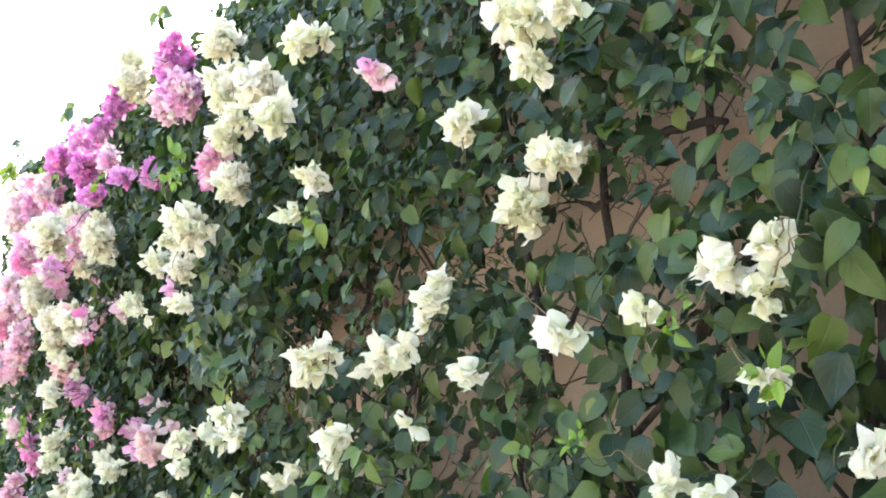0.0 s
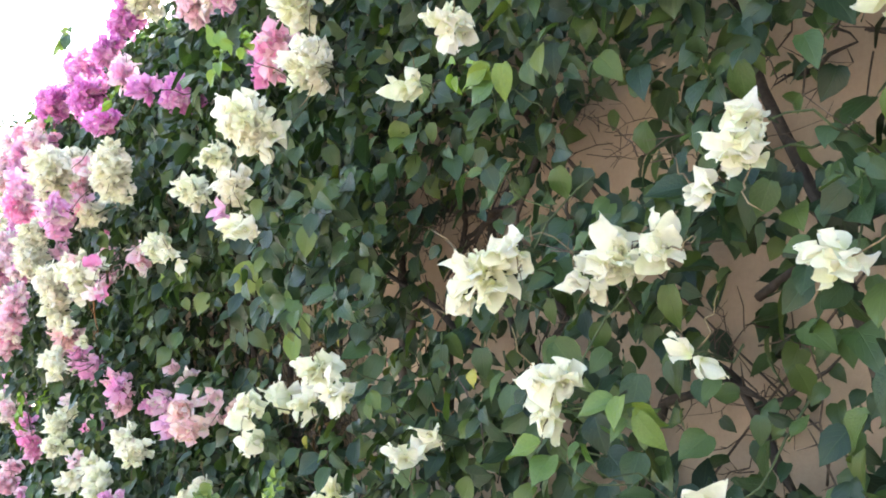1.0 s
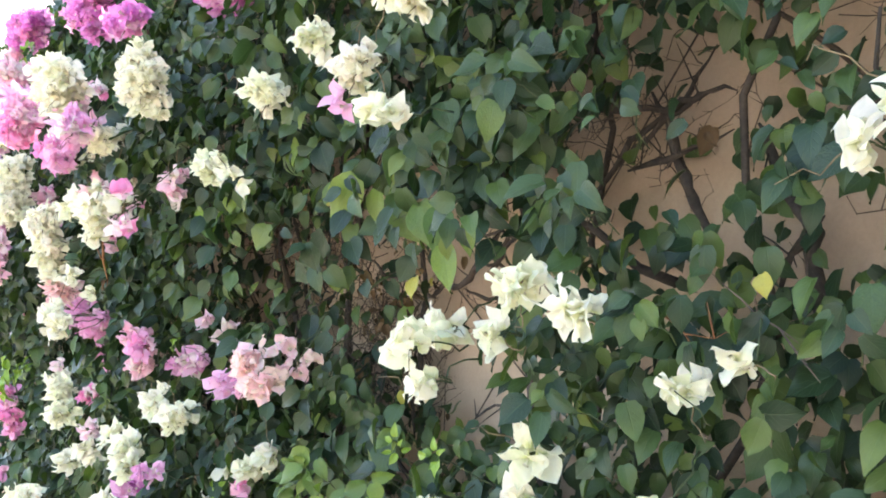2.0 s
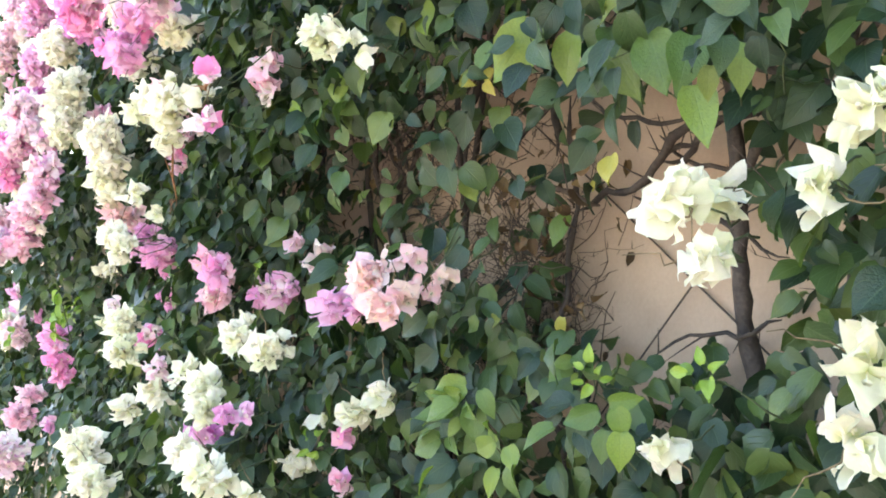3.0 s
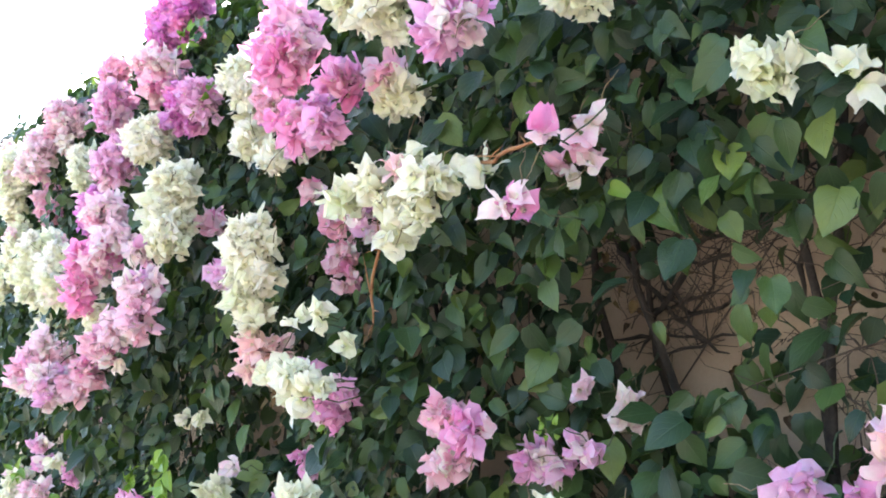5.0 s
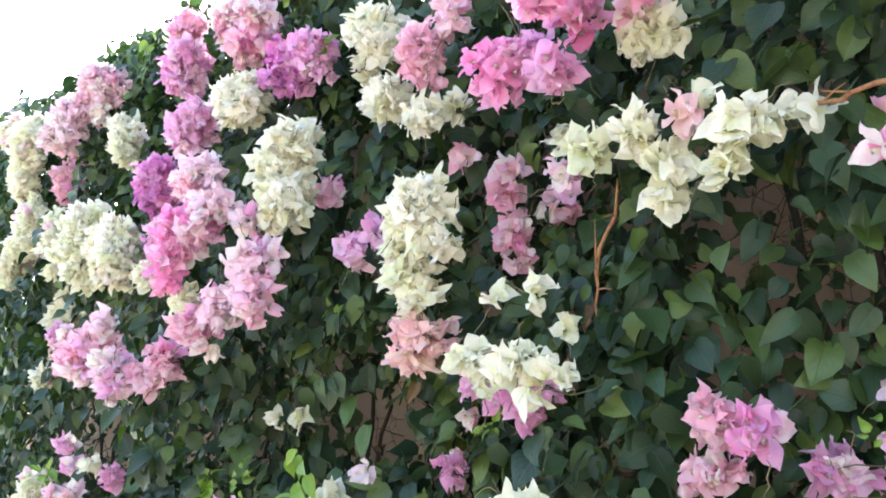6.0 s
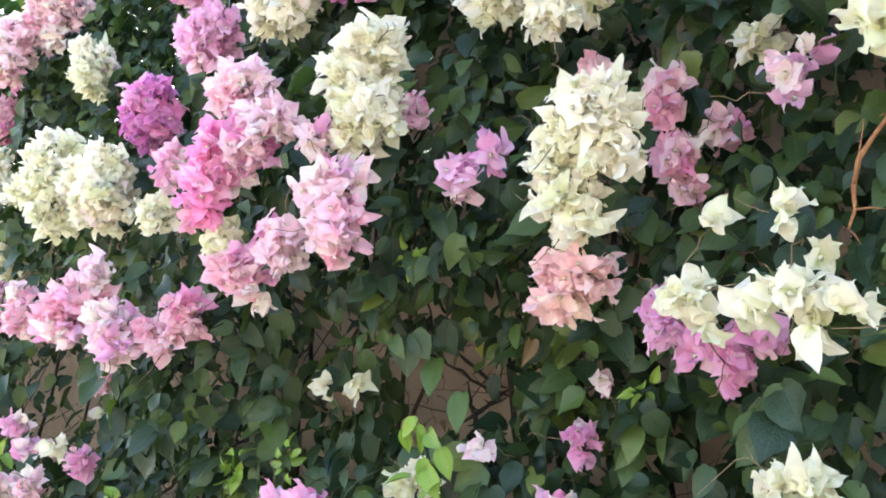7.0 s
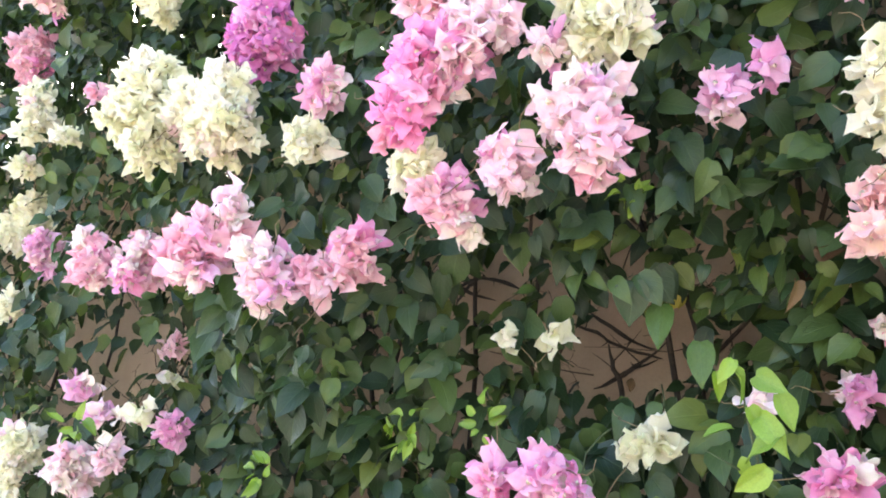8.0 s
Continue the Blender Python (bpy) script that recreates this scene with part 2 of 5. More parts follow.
def flower_mesh(name, colour, seed, heads=1):
    """Flowers of three papery bracts round a small cream floret, opening along +z; heads of them on one short stalk."""
    rng = random.Random(seed)
    verts, faces, index, uvs = [], [], [], []
    for h in range(heads):
        spread = rng.uniform(0.3, 0.85)
        turn = 2 * math.pi * h / heads + rng.uniform(-0.4, 0.4)
        seat = Matrix.Identity(4)
        if heads > 1:
            seat = Matrix.Rotation(turn, 4, "Z") @ Matrix.Translation((0.0145, 0, rng.uniform(-0.008, 0.006))) @ Matrix.Rotation(rng.uniform(0.25, 0.85), 4, "Y")
        for k in range(3):
            v, f, u = blade(rng.uniform(0.028, 0.038), rng.uniform(0.027, 0.037), rng.uniform(-0.35, 0.5), rng.uniform(-0.9, 0.7), rng.uniform(-1.1, 1.1), 8, 0.84, rng.uniform(0.09, 0.24), (-1, -0.55, 0, 0.55, 1), 0.05)
            m = seat @ Matrix.Rotation(2 * math.pi * k / 3 + rng.uniform(-0.25, 0.25), 4, "Z") @ Matrix.Rotation(math.pi / 2 - spread + rng.uniform(-0.22, 0.22), 4, "X")
            base = len(verts)
            verts += [tuple(m @ Vector(p) + Vector((0, 0, 0.002))) for p in v]
            faces += [tuple(i + base for i in q) for q in f]
            index += [0] * len(f)
            uvs += u
        v, f = tube([(0, 0, 0), (0.001, 0.001, 0.009), (0.001, 0.002, 0.014), (0.001, 0.002, 0.0145)], [0.001, 0.0013, 0.0013, 0.0043], 6)
        base = len(verts)
        verts += [tuple(seat @ Vector(p)) for p in v]
        faces += [tuple(i + base for i in q) for q in f]
        index += [1] * len(f)
        uvs += [(0.5, 0.5)] * len(v)
    return mesh_of(name, verts, faces, [BRACTS[colour], floret_cream], uvs, index)


FLOWERS = {c: [flower_mesh("flower_" + c, c, 11 * i + 5) for i in range(10)] for c in BRACTS}
HEADS = {c: [flower_mesh("flower_head_" + c, c, 17 * i + 3, 4) for i in range(10)] for c in BRACTS}


def leaf_shape(i, rows=8, columns=(-1, -0.5, 0, 0.5, 1)):
    rng = random.Random(900 + i)
    return blade(1.0, rng.uniform(0.54, 0.8), rng.uniform(0.08, 0.5), rng.uniform(-0.1, 0.5), rng.uniform(-0.6, 0.6), rows, rng.uniform(0.62, 0.78), rng.uniform(0.01, 0.085), columns, 0.35)


SHAPES = [leaf_shape(i) for i in range(12)]
PLAIN_SHAPES = [leaf_shape(i, 6, (-1, 0, 1)) for i in range(12)]      # for the mass behind


def young_shape(i):
    """A young leaf: narrow, folded along its midrib, its tip curling."""
    rng = random.Random(400 + i)
    return blade(1.0, rng.uniform(0.5, 0.68), rng.uniform(0.35, 0.8), rng.uniform(-0.3, 0.7), rng.uniform(-0.8, 0.8), 8, rng.uniform(0.66, 0.8), rng.uniform(0.02, 0.09), (-1, -0.5, 0, 0.5, 1), 0.3)


YOUNG_SHAPES = [young_shape(i) for i in range(8)]


def dry_shape(i):
    """A dead leaf: shrunken, rolled in from its sides and twisted."""
    rng = random.Random(250 + i)
    return blade(1.0, rng.uniform(0.4, 0.75), rng.uniform(0.5, 1.2), rng.uniform(-0.6, 1.1), rng.uniform(-1.6, 1.6), 8, rng.uniform(0.6, 0.8), rng.uniform(0.06, 0.14), (-1, -0.5, 0, 0.5, 1), 0.3)


DRY_SHAPES = [dry_shape(i) for i in range(8)]


def leaf_meshes(name, mat, shapes=SHAPES):
    return [mesh_of(name, v, f, [mat], u) for v, f, u in shapes]


GREEN_LEAVES, LIME_LEAVES = leaf_meshes("green_leaf", leaf_green), leaf_meshes("lime_leaf", leaf_lime, YOUNG_SHAPES)
FRESH_LEAVES = leaf_meshes("fresh_leaf", leaf_fresh)
YELLOW_LEAVES, DEAD_LEAVES = leaf_meshes("yellow_leaf", leaf_yellow), leaf_meshes("dead_leaf", leaf_dead, DRY_SHAPES)


def leaf_pose(place, face, tip, size):
    """A leaf at place, its face looking along face, its tip pointing along tip."""
    z = Vector(face).normalized()
    y = Vector(tip) - z * Vector(tip).dot(z)
    y.normalize()
    x = y.cross(z)
    m = Matrix((x, y, z)).transposed().to_4x4()
    return Matrix.Translation(place) @ m @ Matrix.Diagonal((size, size, size, 1))


# ---------------------------------------------------------------- ground and wall
def box(x0, x1, y0, y1, z0, z1, bevel=0.0):
    bm = bmesh.new()
    bmesh.ops.create_cube(bm, size=1)
    for v in bm.verts:
        v.co = (x0 + (v.co.x + 0.5) * (x1 - x0), y0 + (v.co.y + 0.5) * (y1 - y0), z0 + (v.co.z + 0.5) * (z1 - z0))
    if bevel:
        bmesh.ops.bevel(bm, geom=bm.edges[:], offset=bevel, segments=2, affect="EDGES")
    return bm


def mesh_from(bm, name, mat):
    me = bpy.data.meshes.new(name)
    bm.to_mesh(me)
    bm.free()
    me.materials.append(mat)
    return me


ground = tagged(new("ground", mesh_from(box(-400, 400, -400, 400, -0.3, 0.0), "ground", paving)), "dry sandy ground below the flowering wall", "ground", kind="structure")
WALL_TOP = 3.05
garden_wall = tagged(new("wall_east", mesh_from(box(0.0, 0.2, -3.0, 11.0, -0.1, WALL_TOP, 0.008), "wall", stucco)), "beige stucco garden wall behind the climbing plants", "wall", kind="structure")

# diagonal training wires, stretched a finger's width off the stucco
trellis = tagged(new("wire_trellis"), "thin dark wires crossing diagonally over the wall", "trellis", kind="")
trellis.location = (-0.012, 2.17, 1.0)
for side in (-1, 1):
    for k in range(-3, 6):
        c = 2.17 + 0.98 * k
        zs = (0.35, 2.7)
        pts = [(0.0, (c + side * 1.06 * (z - 1.5)) - 2.17, z - 1.0) for z in (zs[0], 1.5, zs[1])]
        pts = [(0.004 * side + p[0], p[1], p[2]) for p in pts]
        v, f = tube(pts, [0.0017] * 3, 6)
        child("wire", mesh_of("wire", v, f, [wire_steel]), trellis)

# ---------------------------------------------------------------- the climbing plants
RNG = random.Random(42)


SPRAYS = []


def reach(y, z):
    """How far the leaves stand out from the wall: they follow the flower sprays, which hang on the outside."""
    rise = 0.35 * smooth(3.7, 4.8, y) + 0.5 * smooth(5.0, 7.5, y)
    d = 0.24 + 0.1 * smooth(2.0, 3.5, y)
    if y > 4.6:
        d = max(d, 0.7 * smooth(4.5, 5.3, y))
    d *= 1 - 0.55 * smooth(2.62 + rise, 3.2 + rise, z)
    ys, zs, ds, rs = np.array(SPRAYS).T
    near = np.exp(-(((ys - y) / 0.17) ** 2 + ((zs - z) / 0.13) ** 2))
    total = near.sum()
    d = d + (max((near * ds).sum() / max(total, 1e-6) - 0.07, d) - d) * min(1.0, total / 0.5)
    return d + 0.05 * noise.noise((y * 1.7, z * 1.7, 3.0)) + 0.06 * noise.noise((y * 6, z * 6, 8.0))


GAPS = []


def bare(y, z, wide, high, left, slant, rise):
    """A patch where hardly a leaf hides the wall, seen along a slanting line from the path."""
    GAPS.append((y, z, wide / 2, high / 2, left * 0.5, slant, rise))


bare(2.23, 1.54, 0.29, 0.25, 0.00, 0.68, 0.19)
bare(2.48, 1.31, 0.11, 0.08, 0.36, 0.94, -0.04)
bare(2.29, 1.83, 0.20, 0.11, 0.35, 0.75, 0.48)
bare(1.75, 1.79, 0.22, 0.17, 0.24, 0.70, 0.38)
bare(1.67, 1.37, 0.09, 0.09, 0.36, 0.62, -0.04)
bare(2.20, 1.66, 0.16, 0.07, 0.41, 1.15, 0.24)
bare(1.57, 1.60, 0.06, 0.06, 0.36, 0.52, 0.19)
bare(1.46, 1.92, 0.18, 0.17, 0.12, 1.08, 0.52)
bare(1.10, 1.88, 0.19, 0.11, 0.26, 0.67, 0.47)
bare(1.24, 1.64, 0.12, 0.12, 0.34, 0.83, 0.20)
bare(1.16, 1.45, 0.12, 0.08, 0.39, 0.73, -0.02)
bare(1.98, 1.82, 0.21, 0.13, 0.25, 1.67, 0.40)
bare(1.88, 1.61, 0.14, 0.05, 0.41, 1.56, 0.16)
bare(0.57, 1.98, 0.12, 0.08, 0.34, 0.65, 0.55)
bare(1.09, 1.63, 0.12, 0.10, 0.29, 1.25, 0.15)
bare(1.39, 1.50, 0.31, 0.17, 0.39, 1.60, 0.00)
bare(0.78, 1.91, 0.21, 0.11, 0.39, 0.90, 0.47)
bare(0.96, 1.88, 0.20, 0.12, 0.39, 1.11, 0.44)
bare(0.64, 1.45, 0.09, 0.04, 0.39, 0.74, -0.06)
bare(2.92, 1.78, 0.19, 0.21, 0.28, 0.53, 0.26)
bare(3.01, 1.90, 0.17, 0.13, 0.46, 0.61, 0.36)
bare(4.09, 1.79, 0.20, 0.17, 0.11, 0.48, 0.23)
bare(4.37, 1.99, 0.17, 0.11, 0.31, 0.66, 0.36)
bare(4.04, 2.01, 0.09, 0.12, 0.41, 0.45, 0.38)
bare(5.98, 2.02, 0.43, 0.32, 0.31, 1.72, 0.39)
bare(4.12, 1.78, 0.20, 0.19, 0.36, 0.86, 0.23)
bare(3.62, 1.60, 0.12, 0.13, 0.41, 0.51, 0.11)
bare(3.14, 2.01, 0.20, 0.16, 0.51, 0.40, 0.42)
bare(2.97, 1.84, 0.34, 0.17, 0.56, 1.12, 0.41)
bare(2.67, 1.93, 0.48, 0.27, 0.92, 0.85, 0.49)
bare(2.37, 1.83, 0.13, 0.25, 0.70, 0.58, 0.41)
bare(2.36, 1.54, 0.09, 0.18, 0.00, 0.57, 0.14)
bare(2.87, 1.76, 0.72, 0.37, 0.66, 1.82, 0.35)
bare(1.45, 1.91, 0.17, 0.16, 0.15, 0.70, 0.50)
bare(1.87, 1.82, 0.30, 0.13, 0.20, 1.14, 0.41)
bare(1.46, 1.43, 0.12, 0.08, 0.36, 0.71, -0.00)
bare(4.11, 1.78, 0.18, 0.13, 0.00, 0.65, 0.24)
bare(2.16, 1.71, 0.16, 0.21, 0.08, 0.62, 0.36)
bare(2.08, 1.49, 0.15, 0.21, 0.00, 0.63, 0.14)
bare(2.24, 1.59, 0.30, 0.26, 0.00, 0.70, 0.23)
bare(2.26, 1.59, 0.27, 0.27, 0.00, 0.82, 0.25)
bare(2.19, 1.72, 0.22, 0.20, 0.06, 0.64, 0.37)
bare(2.18, 1.72, 0.23, 0.19, 0.05, 0.73, 0.38)
bare(2.91, 1.84, 0.26, 0.27, 0.11, 0.52, 0.31)
bare(2.49, 1.80, 0.49, 0.35, 0.56, 0.95, 0.45)
bare(1.75, 1.86, 0.26, 0.20, 0.22, 0.79, 0.43)
bare(1.53, 1.64, 0.12, 0.12, 0.28, 0.56, 0.22)
bare(2.37, 1.57, 0.14, 0.22, 0.00, 0.58, 0.17)


def cover(y, z, d):
    """The chance that a leaf grows here: it thins in front of the bare patches, as seen from the path."""
    p = 1.0
    for gy, gz, ry, rz, left, slant, rise in GAPS:
        r = ((y + slant * d - gy) / ry) ** 2 + ((z + rise * d - gz) / rz) ** 2
        if r < 1.3:
            p = min(p, left + (1 - left) * smooth(0.75, 1.3, r))
    return p * (0.85 + 0.15 * smooth(2.3, 3.2, y))


PLANTS = []


def plant(y0, y1, foot, label):
    ob = tagged(new("bougainvillea"), label, "climbing shrub", "bougainvilleas along the wall")
    ob.location = (-0.16, foot, 0.0)
    PLANTS.append((y0, y1, ob))
    return ob


plant(-2.0, 1.35, 0.7, "white-flowered bougainvillea with glossy green leaves against the wall")
plant(1.35, 2.35, 1.95, "sparse bougainvillea with white flowers and bare woody stems")
plant(2.35, 3.3, 2.85, "bougainvillea with white and rose-pink flowers climbing the wall")
plant(3.3, 4.15, 3.7, "dense bougainvillea with heavy white and pink flower sprays")
plant(4.15, 5.2, 4.6, "bougainvillea bushing over the wall, pale pink and white")
plant(5.2, 9.0, 6.2, "tall bougainvillea with pink and white flowers against the sky")


def owner(y):
    return next((ob for y0, y1, ob in PLANTS if y0 <= y < y1), PLANTS[-1][2])


# woody stems
def stem(points, r0, r1, mat=bark, name="stem", sides=7, label=""):
    ob = owner(points[-1][1])
    off = Vector(ob.location)
    k = len(points) - 1
    v, f = tube([Vector(p) - off for p in points], [r0 + (r1 - r0) * i / k for i in range(k + 1)], sides)
    return child(name, mesh_of(name, v, f, [mat]), ob, None, label)


for y0, y1, ob in PLANTS:
    foot = round(ob.location.y, 2)
    width = min(y1, foot + 0.8) - max(y0, foot - 0.8)
    for k in range(2 if foot == 1.95 else 5):
        top = (-RNG.uniform(0.03, 0.12), foot + (k / 4 - 0.5) * width + RNG.uniform(-0.1, 0.1), RNG.uniform(2.2, 2.8))
        knee = (-RNG.uniform(0.04, 0.1), foot + 0.35 * (top[1] - foot) + RNG.uniform(-0.1, 0.1), RNG.uniform(0.9, 1.3))
        line = wander((-0.16 + RNG.uniform(-0.02, 0.02), foot + RNG.uniform(-0.03, 0.03), 0.0), knee, 6, 0.015, RNG)
        line += wander(knee, top, 10, 0.03, RNG)[1:]
        stem(line, RNG.uniform(0.008, 0.014), 0.004)
    for k in range(16):
        yy = RNG.uniform(max(y0, 0.2), min(y1, 6.5))
        zz = RNG.uniform(1.1, 2.4)
        run = RNG.uniform(0.25, 0.6) * RNG.choice((-1, 1))
        a = (-RNG.uniform(0.02, 0.08), yy, zz)
        b = (-RNG.uniform(0.03, 0.2), min(max(yy + run, y0), y1 - 0.001), zz + RNG.uniform(0.05, 0.45))
        if min(cover(a[1], a[2], 0.03), cover((a[1] + b[1]) / 2, (a[2] + b[2]) / 2, 0.05), cover(b[1], b[2], 0.05)) < 0.3:
            continue
        stem(wander(a, b, 8, 0.02, RNG), RNG.uniform(0.004, 0.009), 0.0018, RNG.choice((bark, twig_bark)), "branch", 6)


def twigs(ob, y0, y1, count):
    """Fine bare twigs with thorns, as one tangle."""
    pieces = []
    off = Vector(ob.location)
    for k in range(count):
        y, z = RNG.uniform(y0, y1), RNG.uniform(1.0, 2.7)
        d = RNG.uniform(0.02, 0.2)
        if RNG.random() > cover(y, z, d) + 0.15:
            continue
        a = Vector((-d, y, z)) - off
        way = Vector((-RNG.uniform(-0.3, 0.8), RNG.uniform(-1, 1), RNG.uniform(-0.5, 0.9))).normalized()
        end = a + way * RNG.uniform(0.08, 0.25)
        line = wander(a, end, 5, 0.008, RNG)
        r = RNG.uniform(0.0007, 0.0018)
        pieces.append(tube(line, [r * (1 - 0.12 * i) for i in range(6)], 5))
        for q in line[1:-1]:
            if RNG.random() < 0.7:
                thorn = Vector((RNG.uniform(-1, 0.4), RNG.uniform(-1, 1), RNG.uniform(-1, 1))).normalized() * RNG.uniform(0.008, 0.03)
                pieces.append(tube([q, q + thorn], [0.0009, 0.0003], 4))
    v, f = joined(pieces)
    tagged(child("twig_tangle", mesh_of("twig_tangle", v, f, [twig_bark]), ob, None, "tangle of thin dry twigs"), kind="stuff")


for y0, y1, ob in PLANTS:
    a, b = max(y0, -0.5), min(y1, 7.0)
    twigs(ob, a, b, int(125 * (b - a)))

# flower sprays: centre along the wall, height, distance out from the wall, width, height, colour
NAMES = {"white": "creamy white papery flower cluster", "blush": "pale pink and cream flower cluster", "rose": "soft rose-pink flower cluster", "peach": "peach-pink papery flower cluster",
         "pink": "bright pink flower cluster", "orchid": "lilac-pink flower cluster", "magenta": "deep magenta flower cluster"}
MIXED = {"white": ["white"] * 15 + ["blush"], "blush": ["blush"] * 9 + ["rose", "orchid"], "rose": ["rose"] * 6 + ["blush"] * 2 + ["pink"], "peach": ["peach"] * 7 + ["blush"],
         "pink": ["pink"] * 7 + ["blush", "orchid", "rose"], "orchid": ["orchid"] * 6 + ["blush"], "magenta": ["magenta"] * 5 + ["orchid", "pink"]}


def spray(y, z, d, wide, high, colour):
    ob = owner(y)
    rng = random.Random(int(y * 1000) * 7 + int(z * 1000))
    centre = Vector((-d, y, z))
    off = Vector(ob.location)
    SPRAYS.append((y, z, d, max(wide, high) / 2))
    deep = min(0.5 * (wide + high) * 0.5, 0.1)
    many = min(wide, high) > 0.06
    big = (0.84 if colour in ("pink", "rose", "peach", "blush") else 0.78) * (0.9 + 0.1 * smooth(3.2, 3.8, y)) if many else 0.84
    big *= 1 - 0.27 * (1 - smooth(0.7, 1.5, y))
    area = wide * high / (0.0205 * big) ** 2
    count = max(1 if max(wide, high) < 0.05 else 2 if max(wide, high) < 0.08 else 3, int((0.46 if many else 1.3) * area))
    apart = (0.0225 if many else 0.0125) * big
    edge = (0.028 - 0.01 * smooth(0.08, 0.16, min(wide, high)) if many else 0.018) * big
    # a few uneven lobes make up the cluster's ragged outline
    turn = rng.uniform(0, 6.28)
    number = 3 if wide * high < 0.012 else 4 if wide * high < 0.03 else 6
    lobes = [(Vector((-0.1, 0, 0)), 0.55)]
    for k in range(number):
        q = turn + 6.28 * (k + rng.uniform(-0.3, 0.3)) / number
        r = rng.uniform(0.36, 0.52)
        lobes.append((Vector((rng.uniform(-0.5, 0.1), math.cos(q), math.sin(q))) * rng.uniform(0.9, 1.12) * (1 - 0.8 * r), r))
    places = []
    for k in range(count * 40):
        if len(places) >= count:
            break
        p = Vector((rng.uniform(-1, 1), rng.uniform(-1, 1), rng.uniform(-1, 1)))
        if p.x > 0.35 or p.length > 1.1 or (many and not any((p - c).length < r for c, r in lobes)) or (not many and p.length > 1):
            continue
        p *= rng.uniform(0.92, 1.06) + 0.3 * max(0.0, noise.noise((p.y * 1.6 + y * 9, p.z * 1.6 + z * 7, 4.0)))
        q = Vector((p.x * deep, p.y * max(wide * 0.5 - edge, 0.006), p.z * max(high * 0.5 - edge, 0.006)))
        if all((q - s).length > apart for s, _ in places):
            places.append((q, p))
    # stalks from a common twig that runs back into the leaves
    root = Vector((0.09, rng.uniform(-0.03, 0.03), rng.uniform(-0.02, 0.1)))
    pieces = [tube(wander(centre - off + root, centre - off + Vector((0.02, 0, 0)), 4, 0.006, rng), [0.0014, 0.0013, 0.0012, 0.0011, 0.001], 5)]
    for q, p in places:
        pieces.append(tube([centre - off + Vector((0.03, q.y * 0.3, q.z * 0.3)), centre - off + q * 0.6 + Vector((0.012, 0, 0.004)), centre - off + q], [0.0009, 0.0007, 0.0006], 4))
    fresh = sum(len(f) for v, f in pieces)
    # old stalks that have lost their flowers curl out of the cluster
    for k in range(rng.choice((1, 2, 3)) if many else 1):
        q = rng.uniform(0, 6.28)
        way = Vector((-rng.uniform(0.1, 0.7), math.cos(q), math.sin(q)))
        a = centre - off + Vector((-0.3 * deep, 0.32 * wide * math.cos(q), 0.32 * high * math.sin(q)))
        pieces.append(tube(wander(a, a + way * rng.uniform(0.03, 0.065), 6, 0.005, rng), [0.0009] * 4 + [0.0007, 0.0006, 0.0005], 4))
    v, f = joined(pieces)
    part = child("flower_spray", mesh_of("stalk", v, f, [green_bark, stalk_bark], None, [0] * fresh + [1] * (len(f) - fresh)), ob, None, NAMES[colour])
    for q, p in places:
        face = Vector((p.x * 0.5 - 0.6, p.y * 0.75 - 0.25, p.z * 0.65 - 0.05)) + Vector((rng.gauss(0, 0.35), rng.gauss(0, 0.5), rng.gauss(0, 0.5)))
        size = rng.uniform(0.78, 1.14) * big
        m = Matrix.Translation(centre - off + q) @ face.to_track_quat("Z", "Y").to_matrix().to_4x4() @ Matrix.Rotation(rng.uniform(0, 6.28), 4, "Z") @ Matrix.Diagonal((size, size, size, 1))
        kinds = HEADS if many else FLOWERS
        tint = rng.choice(MIXED[colour])
        child("flower_head" if many else "flower", rng.choice(kinds["white" if colour == "white" and y < 4.2 else tint]), part, m)


spray(4.65, 2.20, 0.73, 0.135, 0.246, "white")
spray(4.45, 2.14, 0.71, 0.148, 0.194, "white")
spray(3.96, 2.15, 0.73, 0.129, 0.101, "blush")
spray(3.97, 2.04, 0.74, 0.153, 0.117, "pink")
spray(4.00, 1.97, 0.75, 0.116, 0.098, "pink")
spray(3.88, 2.07, 0.72, 0.123, 0.079, "blush")
spray(4.03, 1.92, 0.70, 0.101, 0.069, "white")
spray(3.78, 1.94, 0.69, 0.122, 0.082, "blush")
spray(3.76, 1.87, 0.69, 0.111, 0.087, "rose")
spray(3.88, 1.88, 0.69, 0.102, 0.093, "blush")
spray(3.98, 1.85, 0.69, 0.088, 0.097, "rose")
spray(3.76, 2.16, 0.65, 0.149, 0.114, "white")
spray(3.76, 2.07, 0.65, 0.129, 0.129, "white")
spray(3.75, 2.10, 0.55, 0.045, 0.072, "rose")
spray(3.82, 2.03, 0.68, 0.047, 0.056, "blush")
spray(4.46, 2.33, 0.64, 0.159, 0.134, "magenta")
spray(4.37, 1.92, 0.74, 0.068, 0.078, "blush")
spray(4.43, 1.87, 0.75, 0.147, 0.116, "rose")
spray(4.28, 1.80, 0.74, 0.117, 0.107, "blush")
spray(4.17, 1.83, 0.67, 0.112, 0.087, "rose")
spray(4.21, 1.79, 0.67, 0.088, 0.069, "rose")
spray(4.24, 1.81, 0.70, 0.054, 0.054, "rose")
spray(3.39, 1.94, 0.61, 0.124, 0.103, "white")
spray(3.37, 1.89, 0.59, 0.081, 0.074, "white")
spray(3.45, 1.90, 0.60, 0.078, 0.064, "white")
spray(3.45, 1.85, 0.58, 0.113, 0.071, "white")
spray(3.43, 1.81, 0.57, 0.076, 0.069, "white")
spray(3.48, 1.76, 0.54, 0.113, 0.092, "peach")
